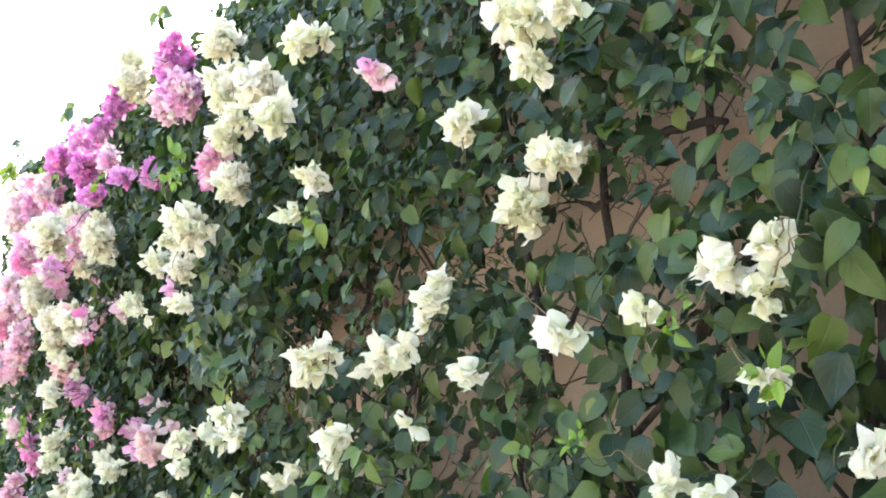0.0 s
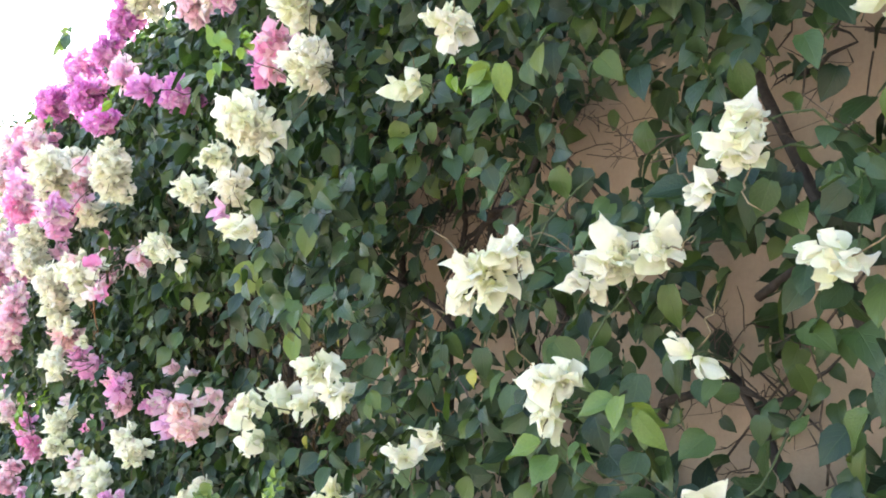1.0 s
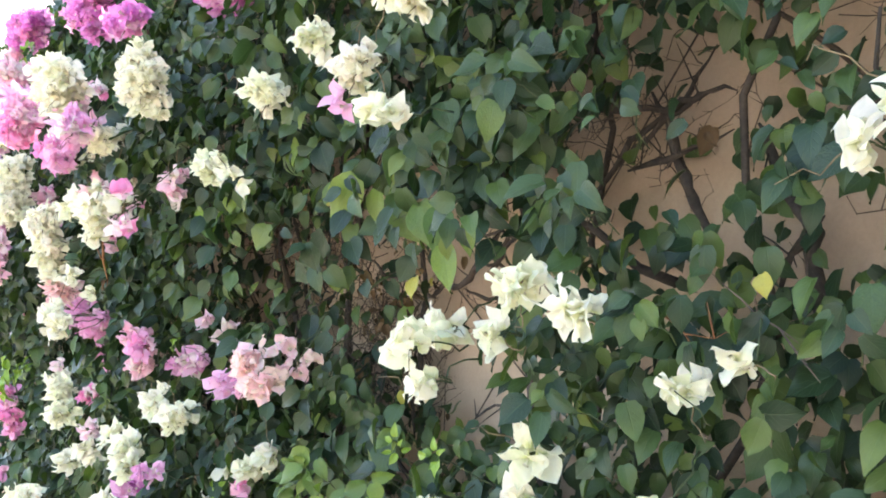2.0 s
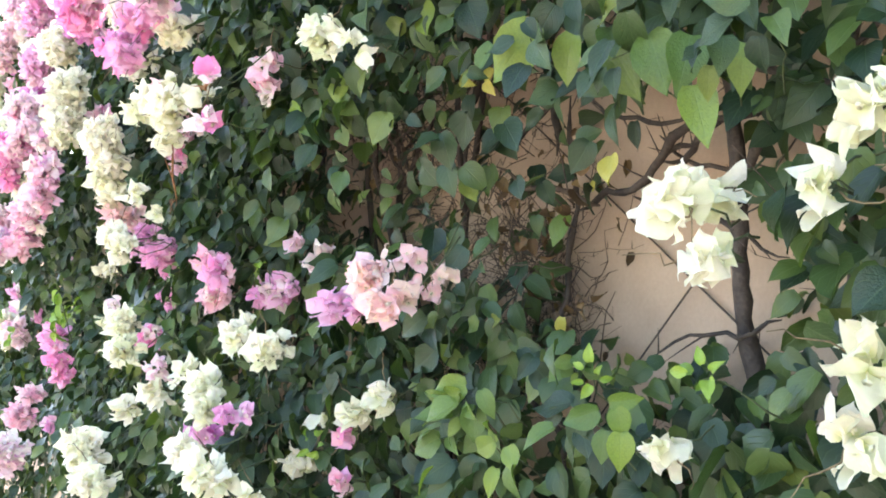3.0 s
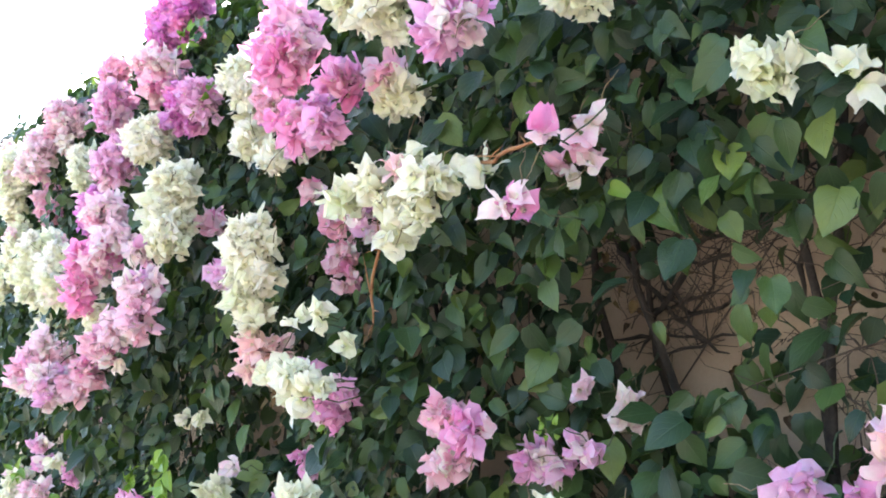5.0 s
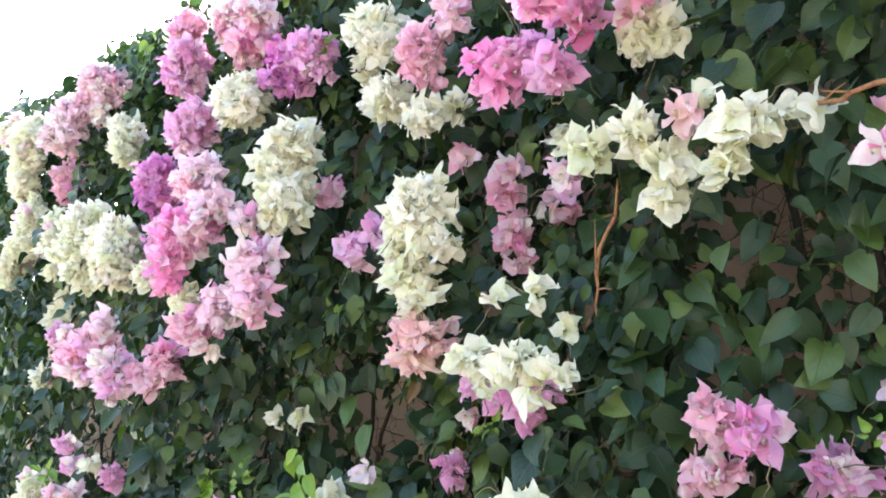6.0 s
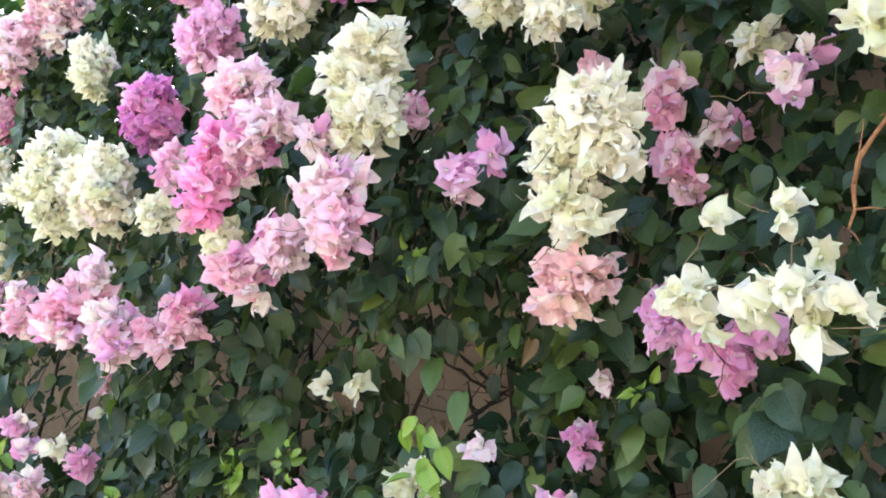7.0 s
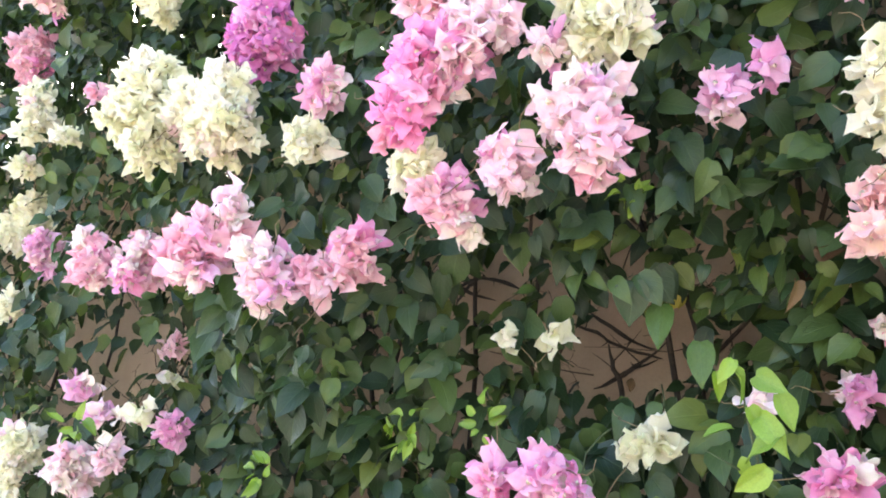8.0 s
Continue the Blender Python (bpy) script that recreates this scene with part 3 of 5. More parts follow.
spray(3.30, 1.70, 0.59, 0.054, 0.048, "white")
spray(3.29, 1.66, 0.58, 0.030, 0.036, "white")
spray(3.23, 1.67, 0.60, 0.051, 0.034, "white")
spray(3.18, 1.67, 0.61, 0.058, 0.048, "white")
spray(3.17, 1.64, 0.60, 0.037, 0.037, "white")
spray(3.14, 1.65, 0.60, 0.029, 0.047, "white")
spray(3.37, 1.70, 0.52, 0.067, 0.080, "orchid")
spray(3.34, 1.66, 0.50, 0.049, 0.043, "orchid")
spray(3.31, 1.65, 0.47, 0.056, 0.056, "orchid")
spray(3.27, 1.67, 0.48, 0.054, 0.048, "orchid")
spray(3.27, 1.78, 0.57, 0.025, 0.021, "white")
spray(3.20, 1.77, 0.57, 0.036, 0.023, "white")
spray(3.18, 1.73, 0.53, 0.026, 0.027, "white")
spray(3.64, 1.96, 0.56, 0.062, 0.074, "orchid")
spray(3.58, 1.97, 0.56, 0.040, 0.052, "orchid")
spray(3.38, 2.01, 0.44, 0.051, 0.066, "rose")
spray(3.37, 1.94, 0.43, 0.057, 0.069, "rose")
spray(3.36, 1.89, 0.42, 0.041, 0.041, "rose")
spray(3.47, 2.11, 0.45, 0.054, 0.038, "rose")
spray(3.36, 2.05, 0.45, 0.043, 0.035, "rose")
spray(3.32, 1.99, 0.37, 0.059, 0.035, "rose")
spray(3.58, 2.22, 0.54, 0.087, 0.052, "white")
spray(3.48, 2.16, 0.52, 0.098, 0.082, "white")
spray(3.43, 2.17, 0.50, 0.053, 0.044, "white")
spray(3.24, 2.06, 0.43, 0.059, 0.051, "white")
spray(3.19, 1.95, 0.50, 0.042, 0.062, "blush")
spray(3.17, 1.98, 0.49, 0.046, 0.023, "blush")
spray(3.58, 1.59, 0.38, 0.068, 0.068, "orchid")
spray(3.54, 1.67, 0.37, 0.036, 0.036, "rose")
spray(4.03, 1.71, 0.47, 0.039, 0.037, "white")
spray(3.96, 1.70, 0.47, 0.024, 0.036, "white")
spray(3.66, 1.57, 0.51, 0.038, 0.037, "blush")
spray(3.98, 1.50, 0.61, 0.062, 0.054, "pink")
spray(3.90, 1.50, 0.61, 0.080, 0.059, "pink")
spray(3.87, 1.48, 0.61, 0.051, 0.037, "pink")
spray(3.82, 1.54, 0.47, 0.063, 0.048, "white")
spray(3.85, 1.53, 0.47, 0.041, 0.041, "white")
spray(3.61, 1.49, 0.42, 0.084, 0.054, "pink")
spray(4.99, 1.84, 0.41, 0.061, 0.072, "rose")
spray(4.98, 1.78, 0.41, 0.040, 0.040, "white")
spray(4.76, 1.63, 0.55, 0.077, 0.072, "orchid")
spray(4.93, 1.67, 0.60, 0.058, 0.045, "orchid")
spray(4.80, 1.67, 0.60, 0.047, 0.030, "white")
spray(5.22, 1.62, 0.61, 0.117, 0.117, "white")
spray(5.03, 1.57, 0.60, 0.121, 0.104, "blush")
spray(4.88, 1.58, 0.60, 0.053, 0.064, "blush")
spray(5.26, 1.55, 0.61, 0.086, 0.062, "white")
spray(5.02, 1.73, 0.60, 0.047, 0.050, "orchid")
spray(4.88, 1.67, 0.58, 0.040, 0.032, "blush")
spray(4.86, 2.64, 0.61, 0.111, 0.185, "white")
spray(4.22, 2.11, 0.70, 0.086, 0.077, "blush")
spray(4.26, 2.03, 0.70, 0.068, 0.095, "white")
spray(5.71, 2.58, 0.65, 0.224, 0.235, "white")
spray(5.84, 2.47, 0.66, 0.130, 0.195, "white")
spray(5.54, 2.26, 0.51, 0.173, 0.152, "white")
spray(5.28, 2.09, 0.60, 0.082, 0.119, "orchid")
spray(4.95, 1.99, 0.64, 0.102, 0.126, "rose")
spray(4.82, 1.97, 0.61, 0.099, 0.122, "rose")
spray(5.38, 1.98, 0.60, 0.090, 0.090, "white")
spray(5.27, 2.43, 0.66, 0.085, 0.169, "white")
spray(5.16, 2.34, 0.64, 0.081, 0.068, "white")
spray(5.39, 2.34, 0.62, 0.066, 0.055, "white")
spray(5.05, 2.43, 0.62, 0.074, 0.074, "rose")
spray(5.51, 2.71, 0.59, 0.125, 0.188, "rose")
spray(5.69, 2.91, 0.71, 0.239, 0.217, "white")
spray(5.81, 2.79, 0.68, 0.199, 0.122, "white")
spray(5.19, 2.79, 0.70, 0.200, 0.181, "blush")
spray(5.08, 2.88, 0.64, 0.199, 0.199, "blush")
spray(4.27, 2.58, 0.67, 0.142, 0.149, "orchid")
spray(4.17, 2.38, 0.67, 0.139, 0.132, "orchid")
spray(3.99, 2.38, 0.64, 0.131, 0.156, "white")
spray(3.86, 2.43, 0.59, 0.127, 0.139, "magenta")
spray(4.05, 2.58, 0.60, 0.161, 0.114, "rose")
spray(4.13, 2.68, 0.62, 0.153, 0.084, "blush")
spray(4.27, 2.69, 0.68, 0.115, 0.093, "rose")
spray(3.63, 2.39, 0.54, 0.156, 0.145, "white")
spray(3.59, 2.25, 0.54, 0.095, 0.090, "white")
spray(3.48, 2.29, 0.54, 0.091, 0.132, "rose")
spray(3.41, 2.33, 0.54, 0.084, 0.074, "rose")
spray(3.21, 2.09, 0.62, 0.089, 0.089, "pink")
spray(3.16, 2.10, 0.62, 0.078, 0.070, "orchid")
spray(3.10, 2.04, 0.62, 0.067, 0.052, "orchid")
spray(3.06, 2.11, 0.60, 0.082, 0.056, "pink")
spray(2.99, 2.10, 0.58, 0.071, 0.025, "rose")
spray(3.02, 2.10, 0.50, 0.065, 0.065, "white")
spray(3.07, 1.92, 0.60, 0.053, 0.053, "white")
spray(3.00, 1.92, 0.59, 0.057, 0.061, "white")
spray(2.98, 1.88, 0.57, 0.053, 0.036, "white")
spray(2.99, 1.84, 0.56, 0.043, 0.050, "white")
spray(2.96, 1.88, 0.57, 0.036, 0.039, "white")
spray(2.90, 1.84, 0.58, 0.052, 0.040, "white")
spray(2.87, 1.87, 0.59, 0.060, 0.063, "white")
spray(2.84, 1.88, 0.57, 0.033, 0.039, "white")
spray(2.81, 1.88, 0.55, 0.032, 0.034, "white")
spray(2.94, 1.92, 0.59, 0.040, 0.032, "peach")
spray(2.91, 1.93, 0.58, 0.024, 0.024, "white")
spray(3.03, 1.60, 0.45, 0.087, 0.070, "rose")
spray(2.97, 1.58, 0.45, 0.051, 0.057, "pink")
spray(3.05, 1.54, 0.43, 0.071, 0.050, "rose")
spray(2.93, 1.54, 0.36, 0.065, 0.055, "orchid")
spray(2.85, 1.55, 0.36, 0.041, 0.045, "orchid")
spray(2.87, 1.63, 0.33, 0.044, 0.025, "blush")
spray(2.82, 1.60, 0.30, 0.039, 0.046, "blush")
spray(2.66, 1.86, 0.58, 0.035, 0.029, "rose")
spray(2.71, 1.91, 0.47, 0.033, 0.029, "rose")
spray(2.76, 1.89, 0.45, 0.051, 0.027, "rose")
spray(2.71, 1.88, 0.45, 0.025, 0.030, "rose")
spray(2.74, 1.81, 0.56, 0.034, 0.037, "rose")
spray(2.99, 2.20, 0.56, 0.050, 0.041, "rose")
spray(2.83, 1.45, 0.46, 0.082, 0.073, "white")
spray(2.68, 1.41, 0.46, 0.075, 0.079, "white")
spray(3.22, 1.49, 0.58, 0.078, 0.067, "white")
spray(3.19, 1.43, 0.58, 0.084, 0.062, "white")
spray(3.07, 1.39, 0.54, 0.062, 0.062, "blush")
spray(3.08, 1.35, 0.54, 0.059, 0.048, "white")
spray(2.91, 1.38, 0.53, 0.037, 0.047, "white")
spray(2.83, 1.36, 0.51, 0.055, 0.055, "white")
spray(2.80, 1.32, 0.52, 0.053, 0.059, "white")
spray(2.88, 1.27, 0.50, 0.066, 0.037, "magenta")
spray(2.72, 1.31, 0.50, 0.057, 0.040, "orchid")
spray(4.04, 1.41, 0.57, 0.077, 0.097, "pink")
spray(4.26, 1.34, 0.62, 0.099, 0.065, "rose")
spray(4.48, 1.27, 0.62, 0.088, 0.101, "rose")
spray(3.98, 1.26, 0.60, 0.043, 0.043, "rose")
spray(3.97, 1.18, 0.70, 0.143, 0.113, "blush")
spray(3.01, 1.25, 0.68, 0.107, 0.073, "white")
spray(2.90, 1.20, 0.68, 0.104, 0.068, "white")
spray(2.70, 1.26, 0.58, 0.087, 0.062, "white")
spray(2.58, 1.23, 0.58, 0.080, 0.049, "white")
spray(2.59, 1.31, 0.34, 0.062, 0.053, "white")
spray(2.72, 1.31, 0.34, 0.030, 0.022, "white")
spray(2.50, 1.34, 0.34, 0.047, 0.047, "white")
spray(2.63, 1.28, 0.34, 0.033, 0.028, "rose")
spray(2.83, 1.22, 0.33, 0.050, 0.050, "white")
spray(2.61, 1.20, 0.35, 0.041, 0.033, "rose")
spray(2.69, 1.19, 0.48, 0.041, 0.032, "white")
spray(3.40, 1.31, 0.52, 0.048, 0.053, "white")
spray(2.52, 1.48, 0.41, 0.039, 0.055, "orchid")
spray(2.47, 1.47, 0.40, 0.036, 0.030, "orchid")
spray(2.41, 1.51, 0.41, 0.059, 0.059, "peach")
spray(2.37, 1.47, 0.40, 0.077, 0.055, "peach")
spray(2.39, 1.54, 0.36, 0.037, 0.028, "peach")
spray(2.38, 1.51, 0.31, 0.031, 0.037, "peach")
spray(2.39, 1.49, 0.34, 0.044, 0.023, "peach")
spray(2.45, 1.88, 0.47, 0.057, 0.064, "white")
spray(2.38, 1.84, 0.46, 0.035, 0.030, "white")
spray(2.62, 2.09, 0.56, 0.120, 0.147, "white")
spray(2.85, 2.14, 0.67, 0.179, 0.136, "white")
spray(2.99, 2.07, 0.55, 0.090, 0.071, "white")
spray(1.76, 1.95, 0.49, 0.107, 0.090, "white")
spray(1.76, 1.92, 0.47, 0.068, 0.060, "white")
spray(2.05, 1.98, 0.46, 0.050, 0.060, "white")
spray(1.92, 1.89, 0.46, 0.080, 0.071, "white")
spray(2.25, 1.96, 0.45, 0.078, 0.078, "white")
spray(1.94, 1.84, 0.47, 0.036, 0.032, "orchid")
spray(1.82, 1.79, 0.47, 0.066, 0.044, "white")
spray(3.01, 2.10, 0.73, 0.113, 0.128, "pink")
spray(2.71, 2.00, 0.67, 0.100, 0.078, "orchid")
spray(3.19, 2.54, 0.57, 0.155, 0.189, "magenta")
spray(3.97, 2.76, 0.58, 0.164, 0.127, "magenta")
spray(2.69, 2.24, 0.58, 0.081, 0.056, "magenta")
spray(2.93, 2.54, 0.55, 0.103, 0.095, "magenta")
spray(2.56, 2.30, 0.41, 0.124, 0.111, "magenta")
spray(1.91, 2.13, 0.40, 0.065, 0.090, "rose")
spray(1.69, 2.04, 0.41, 0.086, 0.086, "white")
spray(1.73, 2.26, 0.42, 0.121, 0.133, "white")
spray(1.40, 2.13, 0.45, 0.089, 0.108, "white")
spray(1.30, 2.04, 0.45, 0.050, 0.068, "white")
spray(1.63, 2.16, 0.43, 0.090, 0.068, "white")
spray(1.20, 2.14, 0.43, 0.088, 0.044, "white")
spray(1.04, 2.03, 0.38, 0.059, 0.036, "blush")
spray(2.20, 2.50, 0.45, 0.143, 0.158, "magenta")
spray(2.89, 2.75, 0.47, 0.183, 0.174, "white")
spray(2.97, 2.66, 0.50, 0.127, 0.108, "magenta")
spray(2.32, 2.44, 0.45, 0.101, 0.117, "blush")
spray(1.79, 2.40, 0.43, 0.113, 0.100, "white")
spray(2.34, 2.21, 0.55, 0.087, 0.069, "magenta")
spray(1.72, 2.14, 0.42, 0.059, 0.065, "white")
spray(1.66, 2.02, 0.41, 0.062, 0.068, "white")
spray(1.82, 2.11, 0.42, 0.055, 0.092, "rose")
spray(1.33, 1.95, 0.37, 0.052, 0.043, "white")
spray(1.44, 1.92, 0.37, 0.036, 0.024, "white")
spray(0.87, 1.90, 0.34, 0.034, 0.051, "white")
spray(0.71, 1.97, 0.35, 0.091, 0.052, "white")
spray(0.70, 1.91, 0.35, 0.038, 0.041, "white")
spray(0.64, 1.95, 0.35, 0.036, 0.029, "white")
spray(0.68, 1.61, 0.34, 0.045, 0.026, "white")
spray(0.88, 1.58, 0.33, 0.032, 0.030, "white")
spray(0.52, 1.61, 0.38, 0.029, 0.026, "white")
spray(0.50, 1.65, 0.30, 0.042, 0.037, "white")
spray(0.45, 1.66, 0.30, 0.035, 0.026, "white")
spray(0.46, 1.62, 0.30, 0.035, 0.026, "white")
spray(0.58, 1.46, 0.30, 0.038, 0.026, "white")
spray(0.53, 1.46, 0.30, 0.036, 0.024, "white")
spray(0.48, 1.55, 0.28, 0.026, 0.024, "white")
spray(0.41, 1.49, 0.25, 0.024, 0.037, "white")
spray(0.83, 1.79, 0.27, 0.047, 0.075, "white")
spray(0.77, 1.84, 0.26, 0.073, 0.052, "white")
spray(1.81, 1.50, 0.46, 0.048, 0.043, "white")
spray(1.77, 1.45, 0.46, 0.044, 0.046, "white")
spray(1.83, 1.52, 0.39, 0.065, 0.035, "white")
spray(1.66, 1.55, 0.40, 0.058, 0.045, "white")
spray(1.57, 1.51, 0.41, 0.054, 0.032, "white")
spray(1.71, 1.50, 0.40, 0.036, 0.029, "white")
spray(1.50, 1.43, 0.34, 0.051, 0.034, "white")
spray(1.44, 1.45, 0.34, 0.030, 0.024, "white")
spray(1.71, 1.37, 0.36, 0.046, 0.033, "white")
spray(1.22, 1.62, 0.40, 0.051, 0.051, "white")
spray(1.19, 1.64, 0.39, 0.039, 0.034, "white")
spray(1.28, 1.61, 0.39, 0.031, 0.031, "white")
spray(1.14, 1.61, 0.34, 0.041, 0.028, "white")
spray(1.10, 1.62, 0.33, 0.044, 0.044, "white")
spray(1.05, 1.62, 0.33, 0.037, 0.039, "white")
spray(1.12, 1.51, 0.40, 0.033, 0.035, "white")
spray(1.13, 1.48, 0.40, 0.028, 0.028, "white")
spray(1.01, 1.52, 0.34, 0.021, 0.028, "white")
spray(0.99, 1.66, 0.33, 0.033, 0.024, "white")
spray(0.94, 1.68, 0.34, 0.041, 0.045, "white")
spray(0.94, 1.71, 0.33, 0.022, 0.022, "white")
spray(1.01, 1.40, 0.33, 0.033, 0.018, "white")
spray(1.92, 1.30, 0.36, 0.041, 0.033, "white")
spray(1.73, 1.31, 0.36, 0.045, 0.022, "white")
spray(1.54, 1.32, 0.36, 0.050, 0.018, "white")
spray(2.69, 1.92, 0.46, 0.034, 0.034, "rose")
spray(3.92, 2.56, 0.66, 0.112, 0.066, "rose")
spray(4.29, 2.69, 0.68, 0.092, 0.064, "blush")
spray(5.06, 2.91, 0.68, 0.138, 0.118, "blush")
spray(6.10, 3.13, 0.70, 0.178, 0.152, "white")
spray(3.77, 2.41, 0.60, 0.092, 0.129, "orchid")
spray(2.10, 2.38, 0.45, 0.133, 0.112, "orchid")
spray(3.41, 2.68, 0.57, 0.119, 0.119, "magenta")
spray(4.08, 2.77, 0.60, 0.174, 0.140, "magenta")
spray(2.51, 2.31, 0.56, 0.092, 0.087, "blush")
spray(2.64, 2.23, 0.58, 0.082, 0.058, "magenta")
spray(3.05, 2.44, 0.57, 0.134, 0.144, "magenta")
spray(4.53, 2.16, 0.72, 0.112, 0.141, "white")

# ---------------------------------------------------------------- boughs, young sprigs and stray leaves
SPRAY_ROWS = np.array(SPRAYS)


def shaded(y, z, d):
    """Whether a leaf here would hide a flower spray from the path beside the wall."""
    ys, zs, ds, rs = SPRAY_ROWS.T
    ahead = ys - y
    inside = (d > ds - 0.04) & ((y - ys) ** 2 + (z - zs) ** 2 < (rs + 0.015) ** 2)
    before = (ahead > 0) & (ahead < 0.45) & (abs(d - ds - 0.75 * ahead) < 0.8 * rs + 0.01) & (abs(z - zs + 0.12 * ahead) < rs + 0.01)
    return bool((inside | before).any())


def bough(points, r0, r1, mat=bark, name="stem", label=""):
    """A crooked stem through a few points, with thorns."""
    rng = random.Random(int(points[0][1] * 991) + int(points[-1][2] * 577))
    line = [Vector(points[0])]
    for a, b in zip(points, points[1:]):
        n = max(2, int((Vector(b) - Vector(a)).length / 0.02))
        line += wander(a, b, n, 0.004, rng)[1:]
    ob = owner(points[0][1])
    off = Vector(ob.location)
    k = len(line) - 1
    pieces = [tube([p - off for p in line], [(r0 + (r1 - r0) * i / k) * rng.uniform(0.78, 1.22) * min(1.0, 0.25 + 0.3 * min(i, k - i)) for i in range(k + 1)], 8)]
    for p in line[1:-1]:
        if rng.random() < 0.45:
            way = Vector((rng.uniform(-1, 0.2), rng.uniform(-1, 1), rng.uniform(-1, 1))).normalized()
            size = rng.uniform(0.012, 0.035) if rng.random() < 0.7 else rng.uniform(0.05, 0.09)
            pieces.append(tube([p - off, p - off + way * size * 0.5, p - off + way * size + Vector((0, 0, rng.uniform(-0.006, 0.006)))], [min(r1, 0.0016), 0.0011, 0.0004], 5))
    v, f = joined(pieces)
    child(name, mesh_of(name, v, f, [mat]), ob, None, label)


def sprig(y, z, d, size, count, kind):
    """A young shoot with its leaves in a loose rosette."""
    ob = owner(y)
    off = Vector(ob.location)
    rng = random.Random(int(y * 733) + int(z * 1291))
    tip = Vector((-d, y, z))
    root = tip + Vector((0.07, rng.uniform(-0.03, 0.04), -0.035))
    line = wander(root, tip, 5, 0.006, rng)
    v, f = tube([p - off for p in line], [0.0009, 0.0009, 0.0008, 0.0007, 0.0006, 0.0005], 6)
    me = mesh_of("sprig", v, f, [green_bark])
    part = child("sprig", me, ob, None, "fresh lime-green young shoot" if kind is LIME_LEAVES else "leafy green shoot")
    young = kind is LIME_LEAVES
    count = int(count * 1.7) if young else count
    spread = size * (0.45 + 0.17 * count ** 0.5)
    for k in range(count):
        q = 2 * math.pi * (k * 0.382 + rng.random() * 0.1)
        out = Vector((-rng.uniform(0.0, 0.6), math.cos(q), math.sin(q) * 0.9 + (0.25 if young else -0.1)))
        place = tip + out * spread * rng.uniform(0.15, 0.8)
        if not young and shaded(place.y, place.z, -place.x):
            continue
        loose = 0.9 if young else 0.6
        face = Vector((-1, -0.45 + rng.gauss(0, loose), 0.35 + rng.gauss(0, loose)))
        way = out * (1.1 if young else 0.8) + Vector((-0.2, rng.gauss(0, 0.3), -0.1 if young else -0.7))
        child("leaf", rng.choice(kind), part, Matrix.Translation(-off) @ leaf_pose(place, face, way, size * (rng.uniform(0.4, 0.95) if young else rng.uniform(0.5, 1.1))))


def lone_leaf(y, z, d, size, kind):
    ob = owner(y)
    rng = random.Random(int(y * 313) + int(z * 717))
    loose = 0.8 if kind is LIME_LEAVES or kind is DEAD_LEAVES else 0.45
    face = Vector((-1, -0.4 + rng.gauss(0, loose), rng.gauss(0.2, loose)))
    way = Vector((-0.2, rng.gauss(0, loose), -1))
    child("leaf", rng.choice(kind), ob, Matrix.Translation(-Vector(ob.location)) @ leaf_pose((-d, y, z), face, way, size),
          "yellowing leaf" if kind is YELLOW_LEAVES else "dry curled brown leaf" if kind is DEAD_LEAVES else "lime-green young leaf" if kind is LIME_LEAVES else "")


def thicket(y, z, d, wide, high, count):
    """A patch of dry thorny twigs, too fine to tell apart."""
    ob = owner(y)
    off = Vector(ob.location)
    rng = random.Random(int(y * 417) + int(z * 939))
    pieces = []
    for k in range(count):
        a = Vector((-max(0.01, d + rng.gauss(0, 0.04)), y + rng.gauss(0, wide / 3.2), z + rng.gauss(0, high / 3.2))) - off
        way = Vector((rng.gauss(0, 0.4), rng.gauss(0, 0.9), rng.gauss(0.1, 0.6))).normalized()
        line = wander(a, a + way * rng.uniform(0.04, 0.15), 5, 0.009, rng)
        for p in line:
            p.x = min(p.x, -0.006 - off.x)
        r = rng.uniform(0.0006, 0.0014)
        pieces.append(tube(line, [r * (1 - 0.12 * i) for i in range(6)], 5))
        for q in line[1:-1]:
            if rng.random() < 0.6:
                pieces.append(tube([q, q + Vector((rng.uniform(-1, 0.2), rng.uniform(-1, 1), rng.uniform(-1, 1))).normalized() * rng.uniform(0.008, 0.03)], [0.0008, 0.0003], 4))
    v, f = joined(pieces)
    tagged(child("twig_tangle", mesh_of("twig_tangle", v, f, [twig_bark]), ob, None, "tangle of thin dry twigs"), kind="stuff")


bough([(-0.070, 2.05, 1.22), (-0.070, 2.04, 1.40), (-0.070, 2.04, 1.63), (-0.070, 2.04, 1.82)], 0.0130, 0.0100, bark, "stem")
bough([(-0.090, 2.07, 1.73), (-0.090, 2.13, 1.70), (-0.090, 2.18, 1.65), (-0.090, 2.23, 1.64), (-0.090, 2.33, 1.63)], 0.0080, 0.0050, bark, "stem")
bough([(-0.090, 1.95, 1.74), (-0.090, 2.01, 1.70), (-0.090, 2.07, 1.71), (-0.090, 2.11, 1.75)], 0.0060, 0.0030, bark, "stem")
bough([(-0.060, 2.24, 1.64), (-0.060, 2.17, 1.61), (-0.060, 2.11, 1.59), (-0.060, 2.04, 1.55), (-0.060, 1.98, 1.51)], 0.0040, 0.0030, bark, "branch")
bough([(-0.060, 2.18, 1.72), (-0.060, 2.13, 1.67), (-0.060, 2.06, 1.64), (-0.060, 2.00, 1.63)], 0.0040, 0.0030, bark, "branch")
bough([(-0.075, 1.96, 1.71), (-0.075, 2.00, 1.70), (-0.075, 2.08, 1.70), (-0.075, 2.13, 1.69), (-0.075, 2.19, 1.66)], 0.0055, 0.0040, bark, "stem")
